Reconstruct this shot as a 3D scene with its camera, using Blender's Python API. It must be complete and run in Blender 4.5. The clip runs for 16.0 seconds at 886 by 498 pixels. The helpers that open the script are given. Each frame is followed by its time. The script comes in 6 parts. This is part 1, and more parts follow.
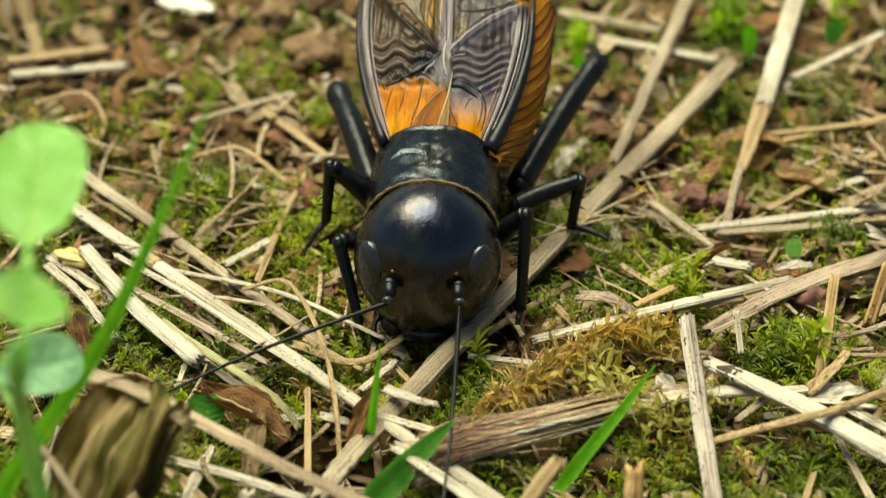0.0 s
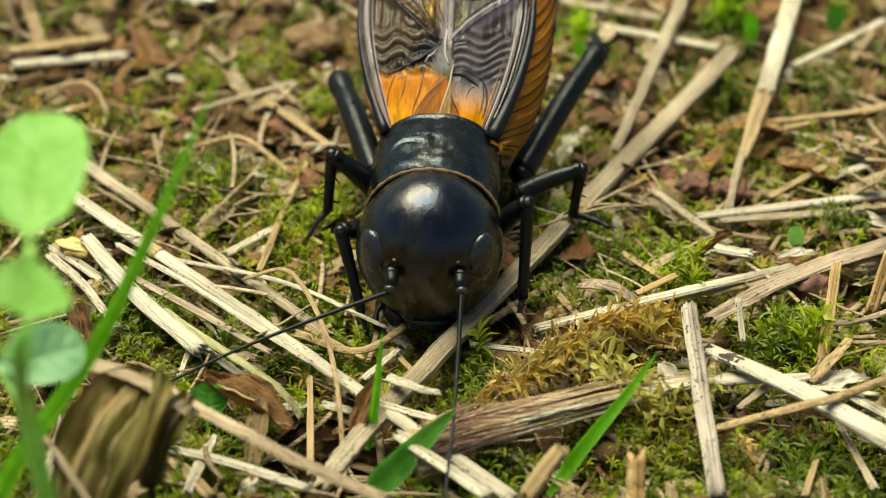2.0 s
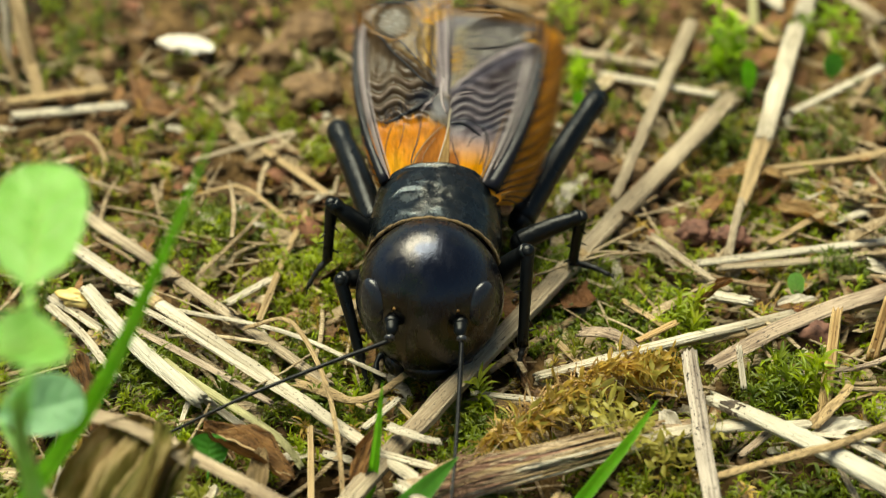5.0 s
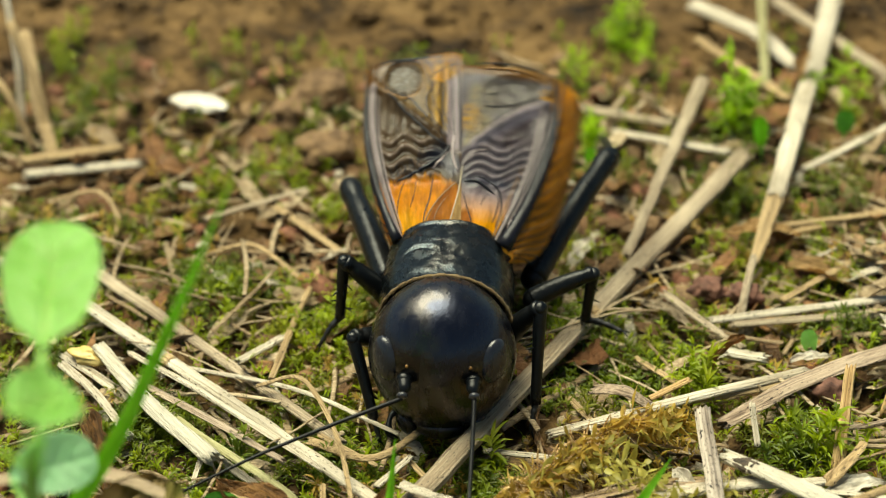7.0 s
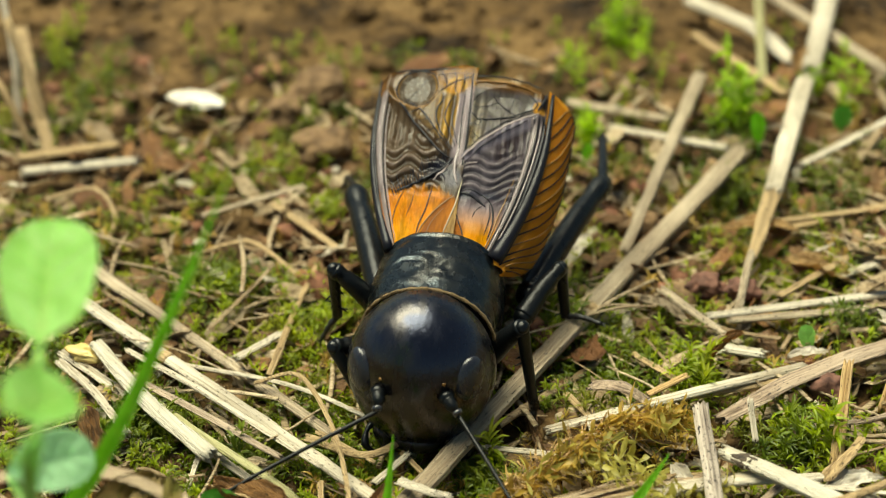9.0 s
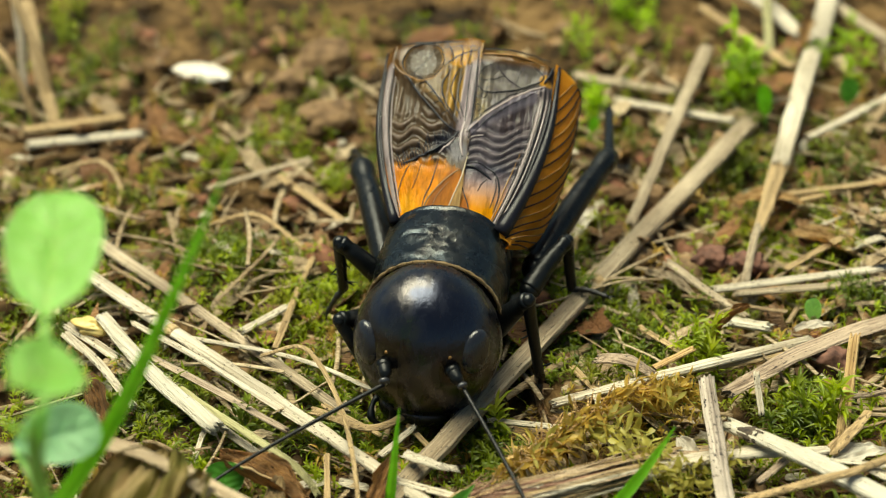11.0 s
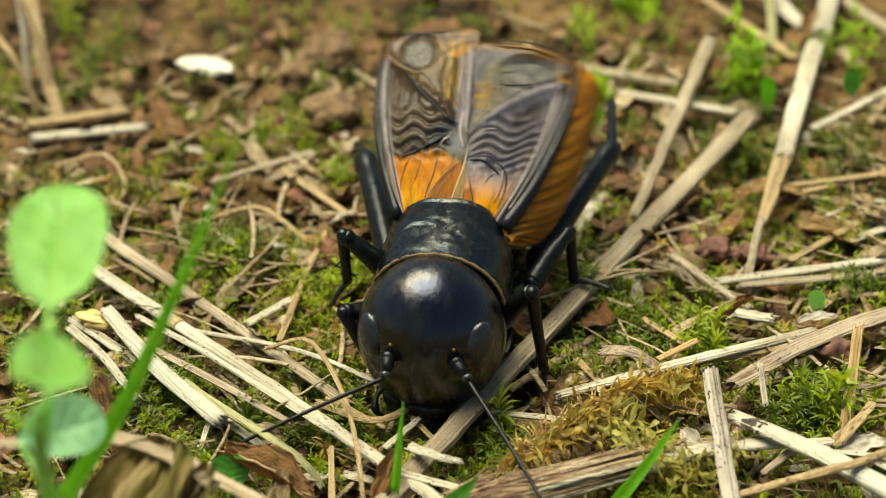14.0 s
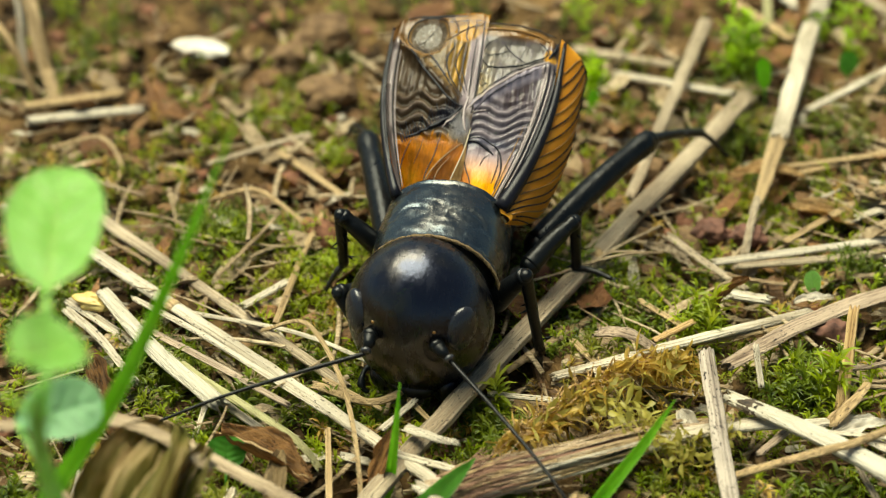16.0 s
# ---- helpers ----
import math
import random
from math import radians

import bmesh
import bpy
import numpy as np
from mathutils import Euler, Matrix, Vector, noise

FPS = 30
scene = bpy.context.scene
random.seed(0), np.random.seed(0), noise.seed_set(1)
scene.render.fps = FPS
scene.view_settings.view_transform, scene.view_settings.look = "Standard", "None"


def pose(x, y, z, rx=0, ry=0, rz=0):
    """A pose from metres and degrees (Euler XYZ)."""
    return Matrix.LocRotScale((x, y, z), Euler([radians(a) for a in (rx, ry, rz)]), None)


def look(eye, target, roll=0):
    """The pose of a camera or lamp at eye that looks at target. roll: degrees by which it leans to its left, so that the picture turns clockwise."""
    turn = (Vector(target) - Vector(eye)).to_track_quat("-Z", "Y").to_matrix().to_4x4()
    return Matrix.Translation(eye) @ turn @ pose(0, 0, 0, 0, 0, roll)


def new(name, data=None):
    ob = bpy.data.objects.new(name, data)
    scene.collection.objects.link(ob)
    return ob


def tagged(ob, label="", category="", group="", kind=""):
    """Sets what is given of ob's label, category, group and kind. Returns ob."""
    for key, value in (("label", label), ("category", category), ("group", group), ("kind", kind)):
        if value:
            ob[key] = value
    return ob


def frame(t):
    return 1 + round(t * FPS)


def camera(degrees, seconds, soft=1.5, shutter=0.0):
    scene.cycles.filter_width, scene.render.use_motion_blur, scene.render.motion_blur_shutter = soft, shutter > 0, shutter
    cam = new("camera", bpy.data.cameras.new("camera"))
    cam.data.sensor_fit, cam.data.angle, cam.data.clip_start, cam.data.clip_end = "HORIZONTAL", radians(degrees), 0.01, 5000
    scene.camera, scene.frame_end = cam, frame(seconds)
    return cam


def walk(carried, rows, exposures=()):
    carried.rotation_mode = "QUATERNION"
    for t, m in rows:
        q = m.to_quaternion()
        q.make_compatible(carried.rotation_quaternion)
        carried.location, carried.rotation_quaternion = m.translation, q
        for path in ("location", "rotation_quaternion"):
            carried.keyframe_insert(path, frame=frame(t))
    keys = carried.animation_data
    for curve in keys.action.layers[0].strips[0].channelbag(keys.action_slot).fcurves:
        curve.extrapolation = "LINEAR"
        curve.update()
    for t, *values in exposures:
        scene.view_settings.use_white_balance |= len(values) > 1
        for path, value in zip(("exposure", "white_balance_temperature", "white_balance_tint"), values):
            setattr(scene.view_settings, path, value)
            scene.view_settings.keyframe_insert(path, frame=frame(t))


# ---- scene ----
cam = camera(24.0, 16.0, soft=0.95, shutter=0.8)
cam.data.dof.use_dof = True
cam.data.dof.focus_distance = 0.0915
cam.data.dof.aperture_fstop = 54.0

# the camera stands, tilts up, then slowly back
walk(cam, [
    (0.0, look((0.00000, -0.07419, 0.05810), (0.00000, -0.00138, 0.00520), 0.000)),
    (0.5, look((0.00000, -0.07429, 0.05817), (0.00009, -0.00187, 0.00473), 0.036)),
    (1.0, look((0.00000, -0.07422, 0.05813), (-0.00001, -0.00180, 0.00470), -0.071)),
    (1.5, look((0.00000, -0.07420, 0.05811), (-0.00000, -0.00174, 0.00472), -0.109)),
    (2.0, look((0.00000, -0.07421, 0.05812), (-0.00008, -0.00169, 0.00482), -0.205)),
    (2.5, look((0.00000, -0.07415, 0.05808), (0.00008, -0.00149, 0.00497), -0.151)),
    (3.0, look((0.00000, -0.07411, 0.05804), (0.00029, -0.00137, 0.00504), -0.135)),
    (3.5, look((0.00000, -0.07410, 0.05803), (0.00037, -0.00126, 0.00517), -0.132)),
    (4.0, look((0.00000, -0.07413, 0.05806), (0.00018, -0.00109, 0.00548), -0.330)),
    (6.5, look((0.00000, -0.07419, 0.05810), (-0.00033, 0.00069, 0.00819), -0.681)),
    (7.0, look((0.00000, -0.07420, 0.05811), (-0.00057, 0.00094, 0.00857), -0.831)),
    (7.5, look((0.00000, -0.07423, 0.05813), (-0.00052, 0.00112, 0.00892), -0.868)),
    (8.0, look((0.00000, -0.07419, 0.05811), (-0.00061, 0.00128, 0.00909), -0.845)),
    (8.5, look((0.00000, -0.07421, 0.05811), (-0.00063, 0.00119, 0.00898), -0.953)),
    (9.0, look((0.00000, -0.07413, 0.05806), (-0.00046, 0.00092, 0.00839), -0.929)),
    (9.5, look((0.00000, -0.07407, 0.05802), (-0.00051, 0.00068, 0.00789), -0.896)),
    (12.0, look((0.00000, -0.07404, 0.05799), (-0.00084, 0.00034, 0.00733), -1.104)),
    (12.5, look((0.00000, -0.07400, 0.05797), (-0.00073, 0.00040, 0.00733), -1.060)),
    (13.0, look((0.00000, -0.07408, 0.05802), (-0.00092, 0.00035, 0.00742), -1.174)),
    (13.5, look((0.00000, -0.07408, 0.05802), (-0.00101, 0.00021, 0.00722), -1.227)),
    (14.0, look((0.00000, -0.07410, 0.05804), (-0.00090, 0.00012, 0.00714), -1.241)),
    (14.5, look((0.00000, -0.07413, 0.05806), (-0.00086, -0.00002, 0.00699), -1.247)),
    (15.0, look((0.00000, -0.07415, 0.05807), (-0.00102, -0.00014, 0.00688), -1.278)),
    (15.5, look((0.00000, -0.07420, 0.05811), (-0.00098, -0.00022, 0.00687), -1.361)),
    (16.0, look((0.00000, -0.07420, 0.05811), (-0.00075, -0.00043, 0.00656), -1.267)),
], exposures=[(0.0, 0.65, 7250, -8), (16.0, 0.65, 7250, -8)])

# ---- daylight: bright overcast sky, soft sun from above and a little to the left ----
world = bpy.data.worlds.new("overcast")
scene.world = world
world.use_nodes = True
wn = world.node_tree.nodes
sky = wn.new("ShaderNodeTexSky")
sky.sky_type, sky.sun_disc = "NISHITA", False
sky.sun_elevation, sky.sun_rotation = radians(70), radians(-47)
world.node_tree.links.new(sky.outputs[0], wn["Background"].inputs[0])
wn["Background"].inputs[1].default_value = 0.052
sun = new("sun", bpy.data.lights.new("sun", "SUN"))
sun.data.energy, sun.data.angle, sun.data.color = 5.0, radians(48), (1.0, 0.93, 0.82)
sun.matrix_world = look((-0.24, 0.22, 0.94), (0, 0, 0))

MM = 0.001


# ---- materials ----
class Paint:
    """A small helper round one node material."""

    def __init__(self, name, rough=0.5, **inputs):
        self.mat = bpy.data.materials.new(name)
        self.mat.use_nodes = True
        self.tree = self.mat.node_tree
        self.bsdf = self.tree.nodes["Principled BSDF"]
        self.bsdf.inputs["Roughness"].default_value = rough
        for key, value in inputs.items():
            self.bsdf.inputs[key.replace("_", " ")].default_value = value
        self.coord = self.tree.nodes.new("ShaderNodeTexCoord").outputs["Object"]

    def node(self, kind, **values):
        n = self.tree.nodes.new(kind)
        for key, value in values.items():
            if hasattr(value, "is_output"):
                self.tree.links.new(value, n.inputs[key])
            else:
                n.inputs[key].default_value = value
        return n

    def noise(self, scale, stretch=(1, 1, 1), detail=4.0, rough=0.55, coord=None):
        m = self.node("ShaderNodeMapping", Vector=coord or self.coord, Scale=stretch)
        return self.node("ShaderNodeTexNoise", Vector=m.outputs[0], Scale=scale, Detail=detail, Roughness=rough).outputs["Fac"]

    def ramp(self, fac, *stops):
        n = self.node("ShaderNodeValToRGB", Fac=fac)
        ramp = n.color_ramp
        while len(ramp.elements) < len(stops):
            ramp.elements.new(0.5)
        for element, (at, colour) in zip(ramp.elements, stops):
            element.position, element.color = at, (*colour, 1) if len(colour) == 3 else colour
        return n.outputs[0]

    def mask(self, fac, low, high):
        n = self.node("ShaderNodeMapRange", Value=fac)
        n.inputs["From Min"].default_value, n.inputs["From Max"].default_value = low, high
        return n.outputs[0]

    def mix(self, fac, a, b, blend="MIX"):
        n = self.tree.nodes.new("ShaderNodeMix")
        n.data_type, n.blend_type = "RGBA", blend
        for at, value in ((0, fac), (6, a), (7, b)):
            if hasattr(value, "is_output"):
                self.tree.links.new(value, n.inputs[at])
            elif at:
                n.inputs[at].default_value = (*value, 1)
            else:
                n.inputs[at].default_value = value
        return n.outputs[2]

    def math(self, op, a, b=0.0):
        n = self.tree.nodes.new("ShaderNodeMath")
        n.operation = op
        for at, value in ((0, a), (1, b)):
            if hasattr(value, "is_output"):
                self.tree.links.new(value, n.inputs[at])
            else:
                n.inputs[at].default_value = value
        return n.outputs[0]

    def chance(self, island=False):
        if island:
            return self.tree.nodes.new("ShaderNodeNewGeometry").outputs["Random Per Island"]
        return self.tree.nodes.new("ShaderNodeObjectInfo").outputs["Random"]

    def axis(self, which):
        return self.node("ShaderNodeSeparateXYZ", Vector=self.coord).outputs[which]

    def colour(self, socket):
        self.tree.links.new(socket, self.bsdf.inputs["Base Color"])
        return self

    def rough(self, socket):
        self.tree.links.new(socket, self.bsdf.inputs["Roughness"])
        return self

    def bump(self, height, strength=0.4, distance=0.0001):
        n = self.node("ShaderNodeBump", Height=height, Strength=strength, Distance=distance)
        self.tree.links.new(n.outputs[0], self.bsdf.inputs["Normal"])
        return self


def straw_paint(name, dark, light, fleck, flecks=0.62, island=False, lined=0.65):
    """Dry grass: fibres along the local x axis, dark specks, one tint for each piece."""
    p = Paint(name, 0.5, Specular_IOR_Level=0.35)
    fibre = p.noise(1000, (0.08, 8.0, 8.0), 6, 0.65)
    broad = p.noise(450, (0.5, 1.2, 1.2), 3)
    tone = p.ramp(p.math("ADD", p.math("MULTIPLY", fibre, 0.65), p.math("MULTIPLY", broad, 0.35)), (0.37, dark), (0.60, light))
    lines = p.mask(p.noise(1300, (0.03, 6.0, 6.0), 4, 0.6), 0.46, 0.38)
    tone = p.mix(p.math("MULTIPLY", lines, lined), tone, tuple(0.42 * c for c in dark))
    worn = p.mask(p.noise(330, (0.4, 1.5, 1.5), 4), 0.54, 0.66)
    tone = p.mix(p.math("MULTIPLY", worn, 0.45), tone, tuple(0.6 * c for c in dark))
    chance = p.chance(island)
    tone = p.mix(p.math("MULTIPLY", chance, 0.8 if island else 0.45), tone, dark if island else tuple(0.55 * c for c in light))
    level = 0.585 + (flecks - 0.5) * 0.35
    spots = p.mask(p.noise(8800, (0.5, 1.0, 1.0), 2), level, level + 0.03)
    patch = p.mask(p.noise(1500, (0.5, 1, 1), 4, 0.7), 0.42, 0.56)
    tone = p.mix(p.math("MULTIPLY", spots, patch), tone, fleck)
    ribs = p.noise(900, (0.02, 4.0, 4.0), 2)
    p.colour(tone).bump(p.math("ADD", fibre, p.math("MULTIPLY", ribs, 0.8)), 0.8, 0.0003)
    return p.mat


straw_pale = straw_paint("straw_pale", (0.40, 0.315, 0.205), (0.83, 0.74, 0.585), (0.07, 0.045, 0.025), 0.58, lined=0.45)
straw_white = straw_paint("straw_white", (0.52, 0.43, 0.29), (0.84, 0.77, 0.62), (0.10, 0.07, 0.04), 0.66, lined=0.2)
straw_tan = straw_paint("straw_tan", (0.28, 0.175, 0.075), (0.63, 0.45, 0.235), (0.06, 0.035, 0.02), 0.67)
straw_grey = straw_paint("straw_grey", (0.25, 0.175, 0.105), (0.60, 0.485, 0.335), (0.05, 0.035, 0.025), 0.60)
straw_dark = straw_paint("straw_dark", (0.17, 0.105, 0.065), (0.60, 0.46, 0.33), (0.03, 0.02, 0.018), 0.59)
straw_mould = straw_paint("straw_mould", (0.15, 0.10, 0.07), (0.66, 0.56, 0.46), (0.022, 0.016, 0.014), 0.50)
straw_orange = straw_paint("straw_orange", (0.40, 0.20, 0.06), (0.78, 0.54, 0.25), (0.08, 0.035, 0.015), 0.66)
straw_green = straw_paint("straw_green", (0.22, 0.19, 0.06), (0.56, 0.52, 0.26), (0.08, 0.06, 0.02), 0.66)
litter_straw = straw_paint("litter_straw", (0.24, 0.155, 0.075), (0.76, 0.61, 0.40), (0.05, 0.03, 0.02), 0.62, island=True)
rust_litter = straw_paint("rust_litter", (0.13, 0.05, 0.018), (0.50, 0.27, 0.10), (0.03, 0.02, 0.01), 0.6, island=True)
brown_litter = straw_paint("brown_litter", (0.10, 0.05, 0.02), (0.40, 0.22, 0.09), (0.03, 0.02, 0.01), 0.6, island=True)


def soil_paint(name, island=False):
    p = Paint(name, 0.9, Specular_IOR_Level=0.2)
    big, small = p.noise(160, detail=4), p.noise(1400, detail=6, rough=0.65)
    tone = p.ramp(p.math("ADD", p.math("MULTIPLY", big, 0.55), p.math("MULTIPLY", small, 0.45)),
                  (0.40, (0.010, 0.006, 0.003)), (0.5, (0.095, 0.054, 0.019)), (0.64, (0.22, 0.135, 0.056)))
    if island:
        tone = p.mix(p.math("MULTIPLY", p.chance(True), 0.5), tone, (0.10, 0.06, 0.032))
    p.colour(tone).bump(small, 0.9, 0.0004)
    return p.mat


def green_paint(name, dark, light, island=True, through_light=0.25, rough=0.45):
    """Thin living leaf: some light passes through."""
    p = Paint(name, rough)
    n = p.noise(900, detail=3)
    tone = p.ramp(n, (0.3, dark), (0.7, light))
    if island:
        tone = p.mix(p.math("MULTIPLY", p.chance(True), 0.6), tone, tuple(0.35 * c for c in light))
        faded = p.mask(p.noise(260, detail=3), 0.50, 0.66)
        tone = p.mix(p.math("MULTIPLY", faded, 0.35), tone, (0.40, 0.32, 0.045))
    p.colour(tone)
    leaf = p.node("ShaderNodeBsdfTranslucent", Color=tone)
    both = p.node("ShaderNodeMixShader", Fac=through_light)
    p.tree.links.new(p.bsdf.outputs[0], both.inputs[1])
    p.tree.links.new(leaf.outputs[0], both.inputs[2])
    p.tree.links.new(both.outputs[0], p.tree.nodes["Material Output"].inputs[0])
    p.bump(n, 0.3, 0.0001)
    return p.mat


soil = soil_paint("soil")
crumb_soil = soil_paint("crumb_soil", island=True)
moss_green = green_paint("moss_green", (0.17, 0.26, 0.005), (0.52, 0.62, 0.018), through_light=0.5)
sprig_green = green_paint("sprig_green", (0.20, 0.37, 0.006), (0.52, 0.72, 0.025), island=False, through_light=0.55)
# deeper green moss with the shade between straws painted into its colour
moss_shaded = green_paint("moss_shaded", (0.036, 0.068, 0.003), (0.25, 0.33, 0.012), through_light=0.4)
moss_dead = green_paint("moss_dead", (0.46, 0.25, 0.03), (0.86, 0.62, 0.16), through_light=0.55)
grass_green = green_paint("grass_green", (0.22, 0.58, 0.02), (0.40, 0.78, 0.07), island=False, through_light=0.6)
leaf_green = green_paint("leaf_green", (0.36, 0.68, 0.14), (0.52, 0.82, 0.30), island=False, through_light=0.4, rough=0.45)
leaf_blue_green = green_paint("leaf_blue_green", (0.33, 0.60, 0.32), (0.48, 0.76, 0.46), island=False, through_light=0.25, rough=0.5)
leaf_vein = green_paint("leaf_vein", (0.44, 0.68, 0.16), (0.58, 0.78, 0.28), island=False, through_light=0.4)
leaf_dark_green = green_paint("leaf_dark_green", (0.09, 0.32, 0.03), (0.20, 0.50, 0.08), island=False, through_light=0.5)
brown_leaf = straw_paint("brown_leaf", (0.10, 0.045, 0.015), (0.38, 0.19, 0.06), (0.04, 0.02, 0.01), 0.6)
rust_leaf = straw_paint("rust_leaf", (0.16, 0.065, 0.02), (0.55, 0.29, 0.10), (0.05, 0.02, 0.01), 0.6)
husk_red = straw_paint("husk_red", (0.13, 0.055, 0.035), (0.46, 0.26, 0.17), (0.05, 0.03, 0.02), 0.6)
husk_brown = straw_paint("husk_brown", (0.27, 0.165, 0.09), (0.72, 0.56, 0.37), (0.05, 0.03, 0.02), 0.6)


def withered_paint():
    """A withering leaf: olive, tan and dark brown stripes along its pleats."""
    p = Paint("withered_leaf", 0.6, Specular_IOR_Level=0.3)
    wide, fine = p.noise(420, (0.16, 1.4, 0.4), 4), p.noise(1600, (0.12, 2.0, 1.0), 5)
    mixed = p.math("ADD", p.math("MULTIPLY", wide, 0.65), p.math("MULTIPLY", fine, 0.35))
    tone = p.ramp(mixed, (0.36, (0.020, 0.013, 0.006)), (0.44, (0.105, 0.105, 0.014)), (0.54, (0.22, 0.175, 0.045)), (0.66, (0.50, 0.36, 0.18)))
    p.colour(tone).bump(fine, 0.6, 0.0003)
    return p.mat


withered_leaf = withered_paint()


def chitin(name, colour, rough, grain=2600, depth=0.3, gloss=0.5, coat=0.0, tint=None):
    p = Paint(name, rough, Specular_IOR_Level=gloss, Coat_Weight=coat, Coat_Roughness=0.2)
    fine, wide = p.noise(grain, detail=5), p.noise(500, detail=3)
    p.colour(p.ramp(wide, (0.3, tuple(0.6 * c for c in colour)), (0.7, colour)))
    p.rough(p.ramp(p.noise(1100, (1.6, 1, 0.5), 6, 0.65), (0.34, (rough * 0.72,) * 3), (0.66, (rough * 1.4,) * 3)))
    if tint:
        sheen = p.ramp(p.noise(330, detail=3), (0.44, tint[0]), (0.52, tint[1]))
        p.tree.links.new(sheen, p.bsdf.inputs["Specular Tint"])
        dents = p.math("MULTIPLY", p.noise(700, detail=2), 2.5)
        fine = p.math("ADD", fine, dents)
    p.bump(fine, depth, 0.00006)
    return p.mat


black_shell = chitin("black_shell", (0.003, 0.003, 0.004), 0.25, 5200, 0.26, 0.80, 0.0, ((1.0, 0.92, 0.90), (0.66, 0.72, 1.0)))
black_saddle = chitin("black_saddle", (0.006, 0.008, 0.009), 0.24, 3600, 0.35, 0.95, 0.3, ((1.0, 0.97, 0.92), (0.72, 0.88, 1.0)))
black_leg = chitin("black_leg", (0.003, 0.004, 0.005), 0.33, 3000, 0.6, 0.30)
black_joint = chitin("black_joint", (0.012, 0.011, 0.011), 0.5, 3000, 0.6)
eye_black = chitin("eye_black", (0.016, 0.017, 0.024), 0.25, 9000, 0.2, 0.6)
antenna_black = chitin("antenna_black", (0.005, 0.005, 0.006), 0.4, 4000, 0.3, 0.25)
antenna_grey = chitin("antenna_grey", (0.03, 0.03, 0.035), 0.26, 5000, 0.5, 0.7)
collar_gold = chitin("collar_gold", (0.20, 0.13, 0.055), 0.6, 5000, 0.8)
belly_black = chitin("belly_black", (0.03, 0.026, 0.022), 0.55, 2500, 0.6)
wing_vein = chitin("wing_vein", (0.007, 0.007, 0.012), 0.36, 4000, 0.3, 0.25)
pale_vein = chitin("pale_vein", (0.36, 0.29, 0.285), 0.36, 4000, 0.3)
cream_vein = chitin("cream_vein", (0.48, 0.38, 0.25), 0.4, 4000, 0.3)
tan_vein = chitin("tan_vein", (0.30, 0.15, 0.035), 0.4, 4000, 0.3)


def wing_paint(name):
    """Glossy wing skin: its own colour and painted sheen lie on the mesh as an attribute; fine furrows and wrinkles on
    top.
    """
    p = Paint(name, 0.2, Specular_IOR_Level=0.5)
    hue = p.tree.nodes.new("ShaderNodeAttribute")
    hue.attribute_name = "pigment_sheen"
    base = hue.outputs["Color"]
    grain = p.noise(2600, (1.5, 0.8, 1), 4, 0.6)
    streak = p.noise(1300, (2.6, 0.5, 1), 3)
    base = p.mix(p.math("MULTIPLY", p.mask(streak, 0.50, 0.36), 0.45), base, (0.35, 0.33, 0.34), "MULTIPLY")
    p.colour(base)
    gloss = hue.outputs["Alpha"]
    p.rough(p.math("ADD", p.math("MULTIPLY", p.mask(gloss, 1.0, 0.0), 0.35), p.math("MULTIPLY", p.noise(800, detail=3), 0.12)))
    p.tree.links.new(p.math("MULTIPLY", gloss, 0.33), p.bsdf.inputs["Specular IOR Level"])
    p.bump(p.math("ADD", streak, p.math("MULTIPLY", grain, 0.6)), 0.25, 0.0003)
    return p.mat


def flank_paint():
    """Thin amber skin that lets some light through."""
    p = Paint("wing_flank", 0.34, Specular_IOR_Level=0.4)
    n = p.noise(600, (1, 0.3, 1), 4)
    tone = p.ramp(n, (0.3, (0.55, 0.23, 0.014)), (0.7, (0.88, 0.44, 0.05)))
    p.colour(tone).bump(n, 0.3, 0.0002)
    skin = p.node("ShaderNodeBsdfTranslucent", Color=tone)
    both = p.node("ShaderNodeMixShader", Fac=0.35)
    p.tree.links.new(p.bsdf.outputs[0], both.inputs[1])
    p.tree.links.new(skin.outputs[0], both.inputs[2])
    p.tree.links.new(both.outputs[0], p.tree.nodes["Material Output"].inputs[0])
    return p.mat


wing_brown = wing_paint("wing_brown")
wing_grey = wing_paint("wing_grey")
wing_flank = flank_paint()


def plain_paint(name, a, b, rough=0.6, scale=900):
    p = Paint(name, rough)
    n = p.noise(scale, detail=5)
    p.colour(p.ramp(n, (0.3, a), (0.7, b))).bump(n, 0.5, 0.0002)
    return p.mat


white_chip = plain_paint("white_chip", (0.46, 0.40, 0.32), (0.80, 0.74, 0.63))
red_clod = plain_paint("red_clod", (0.05, 0.02, 0.013), (0.22, 0.10, 0.065), 0.85, 1500)
tan_clod = plain_paint("tan_clod", (0.07, 0.038, 0.016), (0.25, 0.15, 0.07), 0.9, 1300)
rust_crumb = plain_paint("rust_crumb", (0.07, 0.028, 0.015), (0.30, 0.125, 0.065), 0.85, 1700)
tan_crumb = plain_paint("tan_crumb", (0.09, 0.05, 0.021), (0.32, 0.20, 0.095), 0.85, 1700)
moss_pale = green_paint("moss_pale", (0.42, 0.36, 0.05), (0.76, 0.70, 0.20), through_light=0.55)
rotten = plain_paint("rotten", (0.012, 0.009, 0.007), (0.12, 0.085, 0.055), 0.85, 4200)
yellow_pod = plain_paint("yellow_pod", (0.5, 0.33, 0.08), (0.76, 0.60, 0.24), 0.4)


